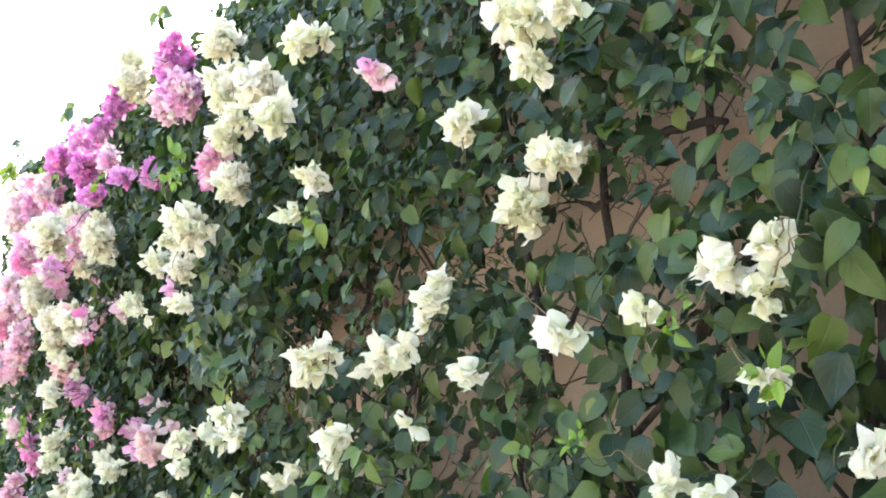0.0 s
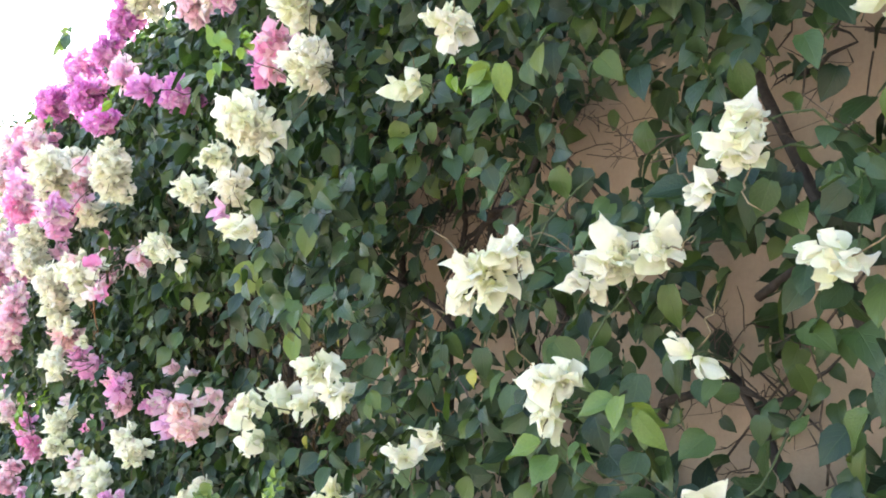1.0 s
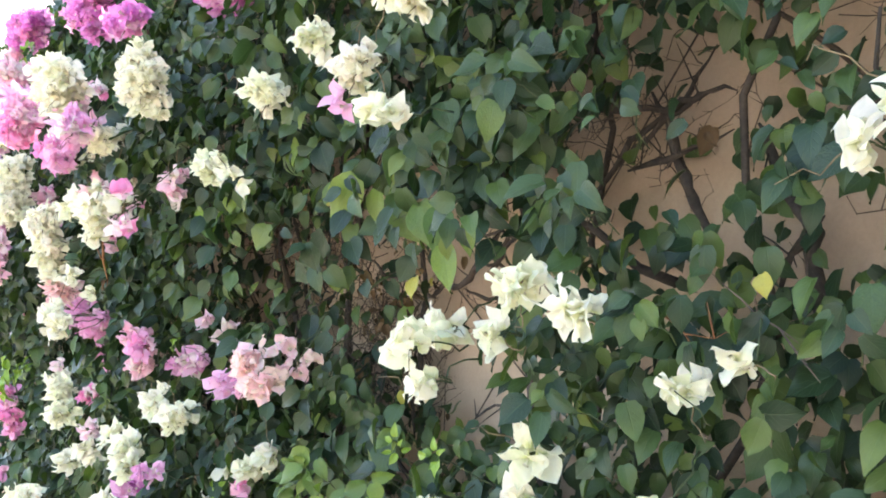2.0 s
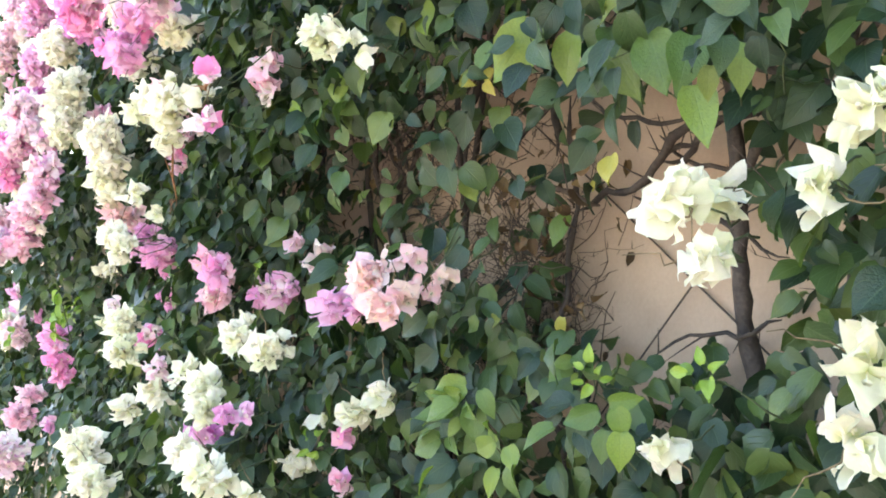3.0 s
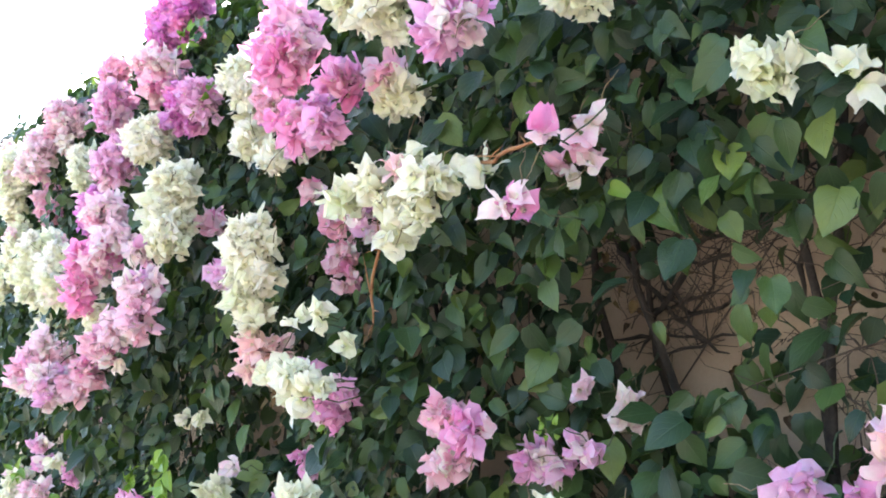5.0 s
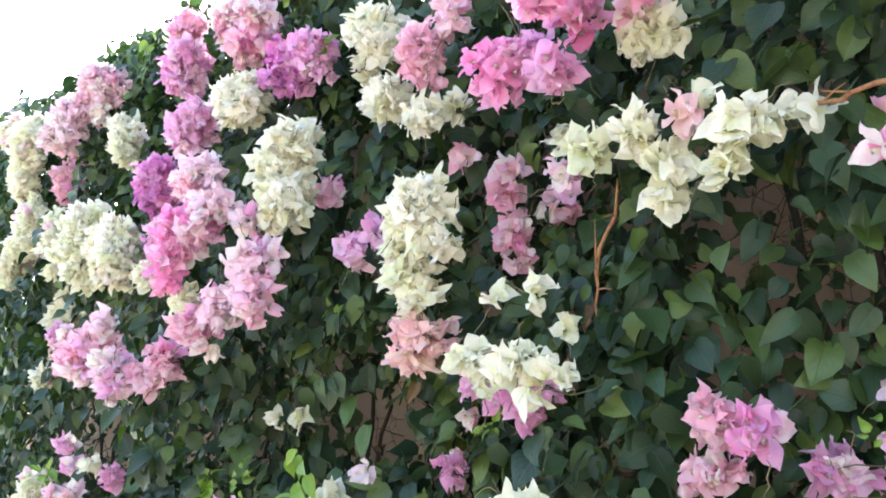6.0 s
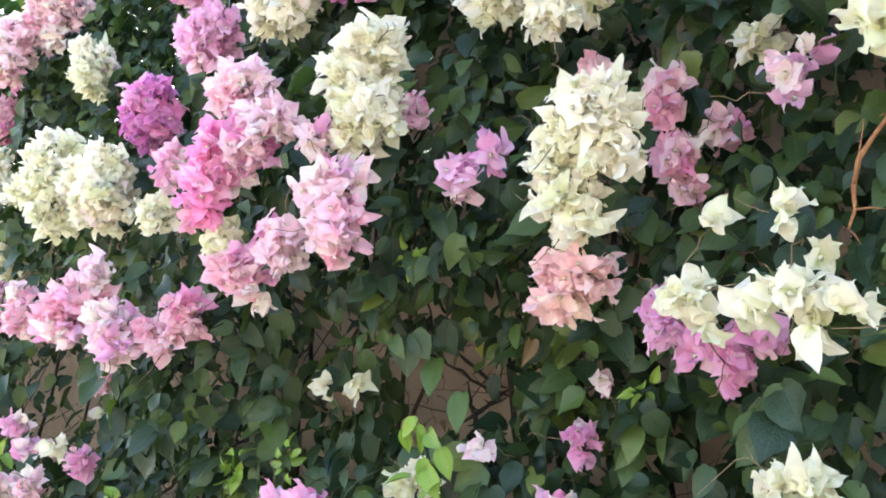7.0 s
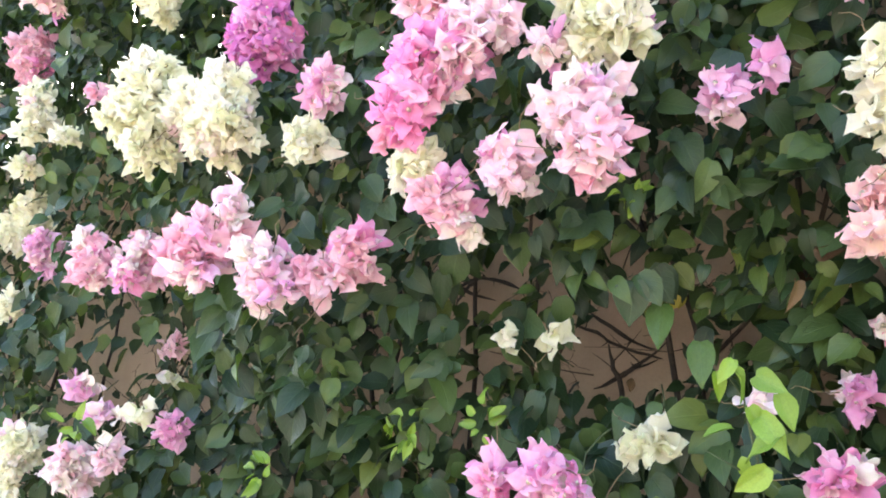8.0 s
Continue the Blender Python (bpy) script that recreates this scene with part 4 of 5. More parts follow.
bough([(-0.070, 2.06, 1.73), (-0.070, 2.11, 1.68), (-0.070, 2.15, 1.67), (-0.070, 2.19, 1.66)], 0.0055, 0.0040, bark, "stem")
bough([(-0.070, 1.96, 1.70), (-0.070, 2.01, 1.66), (-0.070, 2.04, 1.60)], 0.0070, 0.0090, bark, "stem")
bough([(-0.100, 2.06, 1.72), (-0.100, 2.14, 1.72), (-0.100, 2.26, 1.78), (-0.100, 2.37, 1.88)], 0.0040, 0.0020, bark, "branch")
bough([(-0.120, 2.25, 1.62), (-0.120, 2.31, 1.65), (-0.120, 2.42, 1.68), (-0.120, 2.51, 1.74)], 0.0060, 0.0030, twig_bark, "branch")
bough([(-0.080, 2.40, 1.36), (-0.080, 2.37, 1.51), (-0.080, 2.34, 1.64), (-0.080, 2.35, 1.83)], 0.0060, 0.0040, bark, "stem")
bough([(-0.100, 1.97, 1.43), (-0.100, 2.05, 1.42), (-0.100, 2.11, 1.42), (-0.100, 2.18, 1.39)], 0.0040, 0.0020, bark, "branch")
bough([(-0.120, 2.34, 1.21), (-0.120, 2.35, 1.28), (-0.120, 2.39, 1.31), (-0.120, 2.46, 1.34)], 0.0070, 0.0040, bark, "stem")
bough([(-0.060, 1.75, 1.87), (-0.060, 1.72, 1.79), (-0.060, 1.70, 1.71), (-0.060, 1.67, 1.61)], 0.0070, 0.0090, bark, "stem")
bough([(-0.070, 1.83, 1.77), (-0.070, 1.72, 1.82), (-0.070, 1.61, 1.83)], 0.0050, 0.0030, bark, "stem")
bough([(-0.070, 1.80, 1.76), (-0.070, 1.70, 1.76), (-0.070, 1.61, 1.77)], 0.0060, 0.0030, bark, "stem")
bough([(-0.060, 1.58, 1.77), (-0.060, 1.56, 1.69), (-0.060, 1.53, 1.59), (-0.060, 1.53, 1.48)], 0.0090, 0.0100, bark, "stem")
bough([(-0.070, 1.50, 1.63), (-0.070, 1.56, 1.57), (-0.070, 1.59, 1.52)], 0.0050, 0.0040, bark, "stem")
bough([(-0.280, 1.61, 1.53), (-0.280, 1.55, 1.49), (-0.280, 1.49, 1.49)], 0.0016, 0.0010, shoot_bark, "branch")
bough([(-0.280, 1.42, 1.47), (-0.280, 1.46, 1.50), (-0.280, 1.51, 1.55)], 0.0018, 0.0010, twig_bark, "branch")
bough([(-0.060, 1.26, 1.55), (-0.060, 1.19, 1.48), (-0.060, 1.14, 1.38)], 0.0060, 0.0080, bark, "stem")
bough([(-0.070, 1.14, 1.96), (-0.070, 1.06, 1.92), (-0.070, 1.00, 1.86)], 0.0040, 0.0020, bark, "branch")
bough([(-0.070, 1.07, 1.99), (-0.070, 1.12, 1.93), (-0.070, 1.16, 1.89)], 0.0060, 0.0040, bark, "stem")
bough([(-0.070, 1.00, 1.86), (-0.070, 1.05, 1.85), (-0.070, 1.11, 1.85)], 0.0050, 0.0030, bark, "branch")
bough([(-0.060, 1.89, 1.74), (-0.060, 1.80, 1.81), (-0.060, 1.69, 1.84), (-0.060, 1.63, 1.90)], 0.0060, 0.0040, bark, "stem")
bough([(-0.070, 1.18, 1.48), (-0.070, 1.12, 1.50), (-0.070, 1.05, 1.54)], 0.0040, 0.0020, bark, "branch")
bough([(-0.030, 2.78, 1.88), (-0.030, 2.88, 1.87), (-0.030, 2.95, 1.92), (-0.030, 3.03, 1.96)], 0.0040, 0.0030, bark, "branch")
bough([(-0.030, 2.79, 1.80), (-0.030, 2.91, 1.79), (-0.030, 2.98, 1.84), (-0.030, 3.04, 1.82)], 0.0040, 0.0020, bark, "branch")
bough([(-0.030, 2.83, 1.90), (-0.030, 2.86, 1.83), (-0.030, 2.95, 1.76)], 0.0030, 0.0020, bark, "branch")
bough([(-0.040, 2.99, 1.93), (-0.040, 2.93, 1.83), (-0.040, 2.89, 1.72)], 0.0040, 0.0020, bark, "branch")
bough([(-0.040, 2.80, 1.74), (-0.040, 2.89, 1.73), (-0.040, 3.00, 1.74)], 0.0030, 0.0020, bark, "branch")
bough([(-0.550, 3.07, 1.90), (-0.533, 3.09, 1.86), (-0.517, 3.14, 1.80), (-0.500, 3.17, 1.74)], 0.0032, 0.0022, shoot_bark, "shoot", "bare reddish hanging shoot")
bough([(-0.545, 2.86, 1.89), (-0.555, 2.80, 1.89), (-0.570, 2.74, 1.88), (-0.585, 2.66, 1.87)], 0.0020, 0.0028, shoot_bark, "shoot", "orange-brown flowering shoot")
bough([(-0.040, 4.50, 1.91), (-0.040, 4.39, 1.98), (-0.040, 4.27, 1.91)], 0.0050, 0.0030, bark, "stem")
bough([(-0.030, 4.18, 1.85), (-0.030, 4.09, 1.79), (-0.030, 3.98, 1.74)], 0.0040, 0.0030, bark, "branch")
bough([(-0.030, 4.13, 1.70), (-0.030, 4.06, 1.72), (-0.030, 3.97, 1.77)], 0.0040, 0.0030, bark, "branch")
bough([(-0.050, 4.08, 1.78), (-0.050, 4.06, 1.68), (-0.050, 4.08, 1.57)], 0.0050, 0.0050, bark, "stem")

sprig(4.18, 1.57, 0.55, 0.035, 8, LIME_LEAVES)
sprig(4.03, 1.58, 0.55, 0.036, 5, LIME_LEAVES)
sprig(4.35, 1.52, 0.68, 0.035, 5, LIME_LEAVES)
sprig(4.88, 1.63, 0.68, 0.044, 5, LIME_LEAVES)
sprig(3.80, 1.88, 0.50, 0.036, 5, LIME_LEAVES)
sprig(3.47, 1.64, 0.40, 0.032, 4, LIME_LEAVES)
sprig(3.27, 1.59, 0.40, 0.028, 3, FRESH_LEAVES)
sprig(2.75, 1.86, 0.42, 0.034, 4, GREEN_LEAVES)
sprig(2.85, 1.57, 0.42, 0.027, 4, LIME_LEAVES)
sprig(2.67, 1.87, 0.36, 0.052, 6, GREEN_LEAVES)
sprig(2.55, 1.69, 0.40, 0.050, 4, GREEN_LEAVES)
sprig(2.76, 2.03, 0.50, 0.046, 7, GREEN_LEAVES)
sprig(0.69, 1.50, 0.32, 0.021, 7, LIME_LEAVES)
sprig(0.50, 1.85, 0.30, 0.021, 5, FRESH_LEAVES)
sprig(0.46, 1.55, 0.30, 0.026, 5, LIME_LEAVES)
sprig(0.57, 1.61, 0.30, 0.026, 6, LIME_LEAVES)
sprig(0.79, 1.49, 0.32, 0.021, 4, FRESH_LEAVES)
sprig(0.39, 1.73, 0.32, 0.031, 4, GREEN_LEAVES)
sprig(0.41, 1.77, 0.33, 0.030, 6, GREEN_LEAVES)
sprig(0.36, 1.71, 0.30, 0.021, 4, FRESH_LEAVES)
sprig(1.17, 1.82, 0.42, 0.043, 4, FRESH_LEAVES)
sprig(0.42, 1.51, 0.30, 0.028, 6, FRESH_LEAVES)
sprig(1.27, 1.86, 0.40, 0.035, 4, LIME_LEAVES)
sprig(1.34, 1.48, 0.34, 0.030, 6, GREEN_LEAVES)
sprig(1.18, 1.47, 0.38, 0.035, 4, GREEN_LEAVES)
sprig(1.10, 1.45, 0.42, 0.032, 3, FRESH_LEAVES)
sprig(1.03, 1.48, 0.40, 0.034, 5, FRESH_LEAVES)
sprig(1.09, 1.45, 0.40, 0.027, 4, FRESH_LEAVES)
sprig(2.16, 1.34, 0.42, 0.046, 6, FRESH_LEAVES)
sprig(2.21, 1.29, 0.42, 0.052, 4, FRESH_LEAVES)
sprig(2.07, 1.29, 0.44, 0.045, 5, FRESH_LEAVES)
sprig(1.93, 1.31, 0.46, 0.034, 7, FRESH_LEAVES)
sprig(1.87, 1.33, 0.48, 0.033, 5, FRESH_LEAVES)
sprig(2.11, 1.38, 0.30, 0.033, 7, FRESH_LEAVES)
sprig(2.04, 1.36, 0.34, 0.026, 4, LIME_LEAVES)
sprig(4.71, 2.96, 0.57, 0.058, 8, FRESH_LEAVES)
sprig(4.77, 2.89, 0.60, 0.058, 8, GREEN_LEAVES)
sprig(4.37, 2.83, 0.55, 0.052, 6, GREEN_LEAVES)
sprig(2.19, 1.32, 0.42, 0.050, 4, FRESH_LEAVES)
sprig(2.71, 1.25, 0.36, 0.044, 4, LIME_LEAVES)
sprig(1.82, 1.36, 0.42, 0.026, 4, LIME_LEAVES)
sprig(1.57, 1.98, 0.56, 0.028, 8, LIME_LEAVES)
sprig(9.06, 4.17, 0.66, 0.177, 14, FRESH_LEAVES)
sprig(6.25, 3.23, 0.66, 0.109, 12, GREEN_LEAVES)
sprig(3.52, 2.82, 0.62, 0.064, 10, FRESH_LEAVES)
sprig(2.11, 2.60, 0.52, 0.049, 7, GREEN_LEAVES)
sprig(5.02, 3.01, 0.55, 0.068, 8, LIME_LEAVES)
sprig(3.74, 2.40, 0.60, 0.044, 4, LIME_LEAVES)
sprig(4.19, 2.85, 0.55, 0.065, 8, GREEN_LEAVES)
sprig(3.81, 2.45, 0.58, 0.053, 5, LIME_LEAVES)
sprig(4.54, 2.88, 0.60, 0.058, 7, GREEN_LEAVES)
sprig(4.22, 1.78, 0.45, 0.075, 3, GREEN_LEAVES)
sprig(4.25, 1.84, 0.45, 0.093, 3, GREEN_LEAVES)
sprig(3.64, 1.90, 0.48, 0.043, 5, GREEN_LEAVES)
sprig(1.70, 1.79, 0.40, 0.052, 6, GREEN_LEAVES)
sprig(1.61, 1.65, 0.40, 0.046, 5, GREEN_LEAVES)
sprig(1.94, 1.68, 0.40, 0.049, 5, GREEN_LEAVES)
sprig(2.06, 1.75, 0.40, 0.050, 5, GREEN_LEAVES)
sprig(1.81, 1.65, 0.40, 0.036, 4, GREEN_LEAVES)
sprig(1.51, 1.51, 0.40, 0.034, 5, GREEN_LEAVES)
sprig(1.47, 1.43, 0.40, 0.034, 4, GREEN_LEAVES)
sprig(1.64, 1.43, 0.40, 0.041, 4, GREEN_LEAVES)
sprig(1.55, 1.36, 0.40, 0.041, 5, GREEN_LEAVES)
sprig(2.00, 1.32, 0.40, 0.048, 5, GREEN_LEAVES)
sprig(2.19, 1.34, 0.40, 0.048, 5, GREEN_LEAVES)
sprig(1.66, 1.79, 0.42, 0.049, 5, GREEN_LEAVES)
sprig(1.86, 1.77, 0.42, 0.051, 5, GREEN_LEAVES)
sprig(1.50, 1.71, 0.42, 0.037, 5, GREEN_LEAVES)
sprig(1.57, 1.63, 0.42, 0.041, 6, GREEN_LEAVES)
sprig(1.74, 1.64, 0.42, 0.043, 4, GREEN_LEAVES)
sprig(1.20, 1.72, 0.42, 0.028, 4, GREEN_LEAVES)
sprig(0.92, 1.60, 0.30, 0.026, 5, GREEN_LEAVES)
sprig(0.87, 1.65, 0.30, 0.028, 4, GREEN_LEAVES)

lone_leaf(1.45, 1.54, 0.28, 0.026, YELLOW_LEAVES)
lone_leaf(2.04, 1.62, 0.30, 0.042, YELLOW_LEAVES)
lone_leaf(2.35, 1.82, 0.30, 0.038, YELLOW_LEAVES)
lone_leaf(2.26, 1.66, 0.12, 0.019, YELLOW_LEAVES)
lone_leaf(2.25, 1.47, 0.17, 0.021, DEAD_LEAVES)
lone_leaf(2.30, 1.46, 0.17, 0.022, DEAD_LEAVES)
lone_leaf(2.24, 1.48, 0.17, 0.021, DEAD_LEAVES)
lone_leaf(2.28, 1.62, 0.17, 0.022, DEAD_LEAVES)
lone_leaf(2.42, 1.58, 0.17, 0.025, DEAD_LEAVES)
lone_leaf(2.18, 1.64, 0.17, 0.021, DEAD_LEAVES)
lone_leaf(2.39, 1.65, 0.17, 0.024, DEAD_LEAVES)
lone_leaf(2.27, 1.60, 0.17, 0.022, DEAD_LEAVES)
lone_leaf(2.36, 1.58, 0.17, 0.024, DEAD_LEAVES)
lone_leaf(2.16, 1.58, 0.17, 0.020, DEAD_LEAVES)
lone_leaf(2.27, 1.47, 0.17, 0.022, DEAD_LEAVES)
lone_leaf(2.26, 1.45, 0.17, 0.022, DEAD_LEAVES)
lone_leaf(3.16, 1.76, 0.51, 0.025, DEAD_LEAVES)
lone_leaf(3.16, 1.74, 0.51, 0.017, DEAD_LEAVES)
lone_leaf(3.18, 1.70, 0.35, 0.019, YELLOW_LEAVES)
lone_leaf(3.66, 1.77, 0.35, 0.030, YELLOW_LEAVES)
lone_leaf(3.90, 1.79, 0.35, 0.028, YELLOW_LEAVES)
lone_leaf(2.97, 1.92, 0.50, 0.033, DEAD_LEAVES)
lone_leaf(3.01, 1.97, 0.15, 0.050, DEAD_LEAVES)
lone_leaf(3.59, 1.77, 0.44, 0.040, DEAD_LEAVES)
lone_leaf(3.62, 1.73, 0.44, 0.036, DEAD_LEAVES)
lone_leaf(3.86, 1.81, 0.20, 0.029, YELLOW_LEAVES)
lone_leaf(4.04, 1.82, 0.25, 0.028, YELLOW_LEAVES)
lone_leaf(2.76, 2.03, 0.20, 0.049, DEAD_LEAVES)
lone_leaf(0.42, 1.77, 0.20, 0.030, DEAD_LEAVES)
lone_leaf(1.62, 1.77, 0.10, 0.042, DEAD_LEAVES)
lone_leaf(3.64, 1.60, 0.66, 0.030, LIME_LEAVES)
lone_leaf(3.66, 1.59, 0.66, 0.033, LIME_LEAVES)
lone_leaf(3.64, 1.59, 0.66, 0.035, LIME_LEAVES)
lone_leaf(3.62, 1.58, 0.66, 0.043, LIME_LEAVES)
lone_leaf(3.60, 1.56, 0.66, 0.040, LIME_LEAVES)
lone_leaf(3.63, 1.55, 0.66, 0.040, LIME_LEAVES)
lone_leaf(3.65, 1.53, 0.66, 0.035, LIME_LEAVES)
lone_leaf(3.62, 1.54, 0.66, 0.048, LIME_LEAVES)
lone_leaf(3.60, 1.52, 0.66, 0.045, LIME_LEAVES)
lone_leaf(3.64, 1.50, 0.66, 0.040, LIME_LEAVES)
lone_leaf(3.62, 1.49, 0.66, 0.045, LIME_LEAVES)
lone_leaf(3.80, 1.73, 0.45, 0.071, FRESH_LEAVES)
lone_leaf(3.75, 1.67, 0.45, 0.068, FRESH_LEAVES)
bough([(-0.620, 3.64, 1.46), (-0.632, 3.64, 1.52), (-0.643, 3.64, 1.56), (-0.655, 3.65, 1.60)], 0.0018, 0.0010, green_bark, "shoot", "young green shoot")
lone_leaf(2.36, 1.92, 0.36, 0.067, FRESH_LEAVES)
lone_leaf(2.42, 1.92, 0.36, 0.056, GREEN_LEAVES)
lone_leaf(2.19, 1.80, 0.36, 0.050, FRESH_LEAVES)
lone_leaf(2.22, 1.78, 0.36, 0.046, GREEN_LEAVES)
lone_leaf(2.77, 1.83, 0.24, 0.067, FRESH_LEAVES)
lone_leaf(2.84, 1.94, 0.24, 0.084, GREEN_LEAVES)
lone_leaf(2.87, 2.00, 0.24, 0.060, FRESH_LEAVES)
lone_leaf(2.94, 1.99, 0.24, 0.073, GREEN_LEAVES)
lone_leaf(2.33, 1.74, 0.24, 0.057, GREEN_LEAVES)
lone_leaf(2.31, 1.74, 0.24, 0.062, GREEN_LEAVES)
lone_leaf(2.36, 1.69, 0.24, 0.051, GREEN_LEAVES)
lone_leaf(2.43, 1.69, 0.24, 0.057, FRESH_LEAVES)
lone_leaf(2.30, 1.82, 0.28, 0.029, YELLOW_LEAVES)
lone_leaf(2.61, 1.89, 0.40, 0.057, GREEN_LEAVES)
lone_leaf(2.56, 1.86, 0.40, 0.047, FRESH_LEAVES)
lone_leaf(2.65, 1.85, 0.40, 0.051, FRESH_LEAVES)
lone_leaf(2.63, 1.81, 0.40, 0.052, GREEN_LEAVES)
lone_leaf(2.77, 1.86, 0.40, 0.053, FRESH_LEAVES)
lone_leaf(2.58, 1.88, 0.40, 0.043, FRESH_LEAVES)
lone_leaf(1.96, 1.72, 0.38, 0.085, FRESH_LEAVES)
lone_leaf(1.90, 1.70, 0.38, 0.070, FRESH_LEAVES)
lone_leaf(1.85, 1.68, 0.38, 0.060, FRESH_LEAVES)
lone_leaf(1.85, 1.63, 0.38, 0.067, FRESH_LEAVES)
lone_leaf(2.08, 1.78, 0.38, 0.085, FRESH_LEAVES)
lone_leaf(1.79, 1.65, 0.38, 0.047, FRESH_LEAVES)
lone_leaf(2.01, 1.74, 0.38, 0.062, FRESH_LEAVES)
lone_leaf(2.03, 1.68, 0.30, 0.057, GREEN_LEAVES)
lone_leaf(2.29, 1.61, 0.15, 0.055, FRESH_LEAVES)
lone_leaf(2.02, 1.66, 0.28, 0.036, GREEN_LEAVES)
thicket(2.46, 1.52, 0.10, 0.16, 0.28, 34)
thicket(2.71, 1.87, 0.20, 0.33, 0.15, 30)
thicket(1.72, 1.77, 0.05, 0.22, 0.17, 22)
thicket(2.51, 1.62, 0.20, 0.26, 0.29, 18)
thicket(2.93, 1.82, 0.04, 0.25, 0.20, 35)
thicket(1.40, 1.90, 0.06, 0.18, 0.17, 14)
thicket(1.19, 1.50, 0.06, 0.16, 0.13, 20)
thicket(0.79, 1.87, 0.10, 0.27, 0.17, 22)
thicket(1.14, 1.82, 0.15, 0.31, 0.23, 22)
thicket(2.81, 1.92, 0.12, 0.33, 0.20, 34)
thicket(2.51, 1.86, 0.06, 0.36, 0.23, 26)
thicket(4.11, 1.80, 0.05, 0.32, 0.23, 10)
thicket(3.09, 1.99, 0.06, 0.20, 0.20, 25)

# what grows between: bare stems, dry twigs and stray leaves
bough([(-0.060, 0.89, 1.92), (-0.060, 0.84, 1.92), (-0.060, 0.79, 1.92), (-0.060, 0.69, 1.90)], 0.009, 0.006, bark, "stem")
bough([(-0.070, 0.99, 1.87), (-0.070, 0.91, 1.85), (-0.070, 0.86, 1.83)], 0.008, 0.006, bark, "stem")
bough([(-0.050, 0.95, 1.85), (-0.050, 0.91, 1.88), (-0.050, 0.88, 1.91)], 0.004, 0.003, bark, "branch")
bough([(-0.060, 0.80, 1.85), (-0.060, 0.76, 1.85), (-0.060, 0.73, 1.85)], 0.005, 0.003, bark, "branch")
bough([(-0.060, 1.21, 1.99), (-0.060, 1.14, 1.96), (-0.060, 1.07, 1.93)], 0.004, 0.003, bark, "branch")
bough([(-0.050, 1.09, 1.95), (-0.050, 1.05, 1.98), (-0.050, 1.03, 2.01)], 0.004, 0.003, bark, "branch")
bough([(-0.060, 0.83, 1.96), (-0.060, 0.81, 1.98), (-0.060, 0.77, 1.98)], 0.005, 0.003, bark, "branch")
bough([(-0.070, 0.69, 1.83), (-0.070, 0.67, 1.84), (-0.070, 0.65, 1.84)], 0.006, 0.004, bark, "stem")
bough([(-0.070, 1.46, 1.40), (-0.070, 1.32, 1.49), (-0.070, 1.22, 1.52), (-0.070, 1.15, 1.47)], 0.007, 0.005, bark, "stem")
bough([(-0.070, 1.88, 1.88), (-0.070, 1.77, 1.85), (-0.070, 1.67, 1.83), (-0.070, 1.60, 1.82)], 0.006, 0.004, bark, "stem")
bough([(-0.070, 1.57, 1.58), (-0.070, 1.53, 1.60), (-0.070, 1.51, 1.61)], 0.006, 0.004, bark, "stem")
bough([(-0.070, 2.66, 1.89), (-0.070, 2.63, 1.93), (-0.070, 2.56, 1.98), (-0.070, 2.49, 2.01)], 0.01, 0.006, bark, "stem")
bough([(-0.060, 2.56, 1.93), (-0.060, 2.51, 1.95), (-0.060, 2.45, 2.00)], 0.007, 0.004, bark, "stem")
bough([(-0.060, 2.73, 1.93), (-0.060, 2.68, 1.95), (-0.060, 2.62, 1.97)], 0.005, 0.003, bark, "branch")
bough([(-0.070, 2.43, 2.02), (-0.070, 2.41, 1.94), (-0.070, 2.40, 1.85), (-0.070, 2.40, 1.74)], 0.009, 0.007, bark, "stem")
bough([(-0.060, 2.54, 1.78), (-0.060, 2.47, 1.82), (-0.060, 2.38, 1.84)], 0.005, 0.004, bark, "branch")
bough([(-0.060, 2.68, 1.85), (-0.060, 2.69, 1.81), (-0.060, 2.69, 1.75)], 0.006, 0.005, bark, "stem")
bough([(-0.040, 3.06, 1.97), (-0.040, 2.98, 1.85), (-0.040, 2.91, 1.77), (-0.040, 2.84, 1.71)], 0.005, 0.004, bark, "branch")
bough([(-0.050, 2.81, 1.94), (-0.050, 2.89, 1.87), (-0.050, 2.97, 1.80), (-0.050, 3.02, 1.73)], 0.006, 0.004, bark, "stem")
bough([(-0.030, 3.05, 1.83), (-0.030, 2.95, 1.81), (-0.030, 2.84, 1.82)], 0.004, 0.003, bark, "branch")
bough([(-0.030, 3.00, 1.90), (-0.030, 2.90, 1.91), (-0.030, 2.79, 1.90)], 0.004, 0.003, bark, "branch")
bough([(-0.030, 3.09, 1.78), (-0.030, 2.95, 1.76), (-0.030, 2.83, 1.72)], 0.004, 0.002, bark, "branch")
bough([(-0.050, 2.86, 2.35), (-0.050, 2.82, 2.29), (-0.050, 2.76, 2.28)], 0.006, 0.004, bark, "stem")
bough([(-0.040, 4.49, 2.00), (-0.040, 4.42, 1.95), (-0.040, 4.35, 1.92)], 0.005, 0.004, bark, "branch")
bough([(-0.050, 4.37, 1.98), (-0.050, 4.43, 1.95), (-0.050, 4.46, 1.90)], 0.005, 0.004, bark, "branch")
bough([(-0.030, 4.13, 1.86), (-0.030, 4.06, 1.80), (-0.030, 3.99, 1.76)], 0.005, 0.003, bark, "branch")
bough([(-0.030, 4.12, 1.70), (-0.030, 4.07, 1.72), (-0.030, 3.99, 1.74)], 0.005, 0.003, bark, "branch")
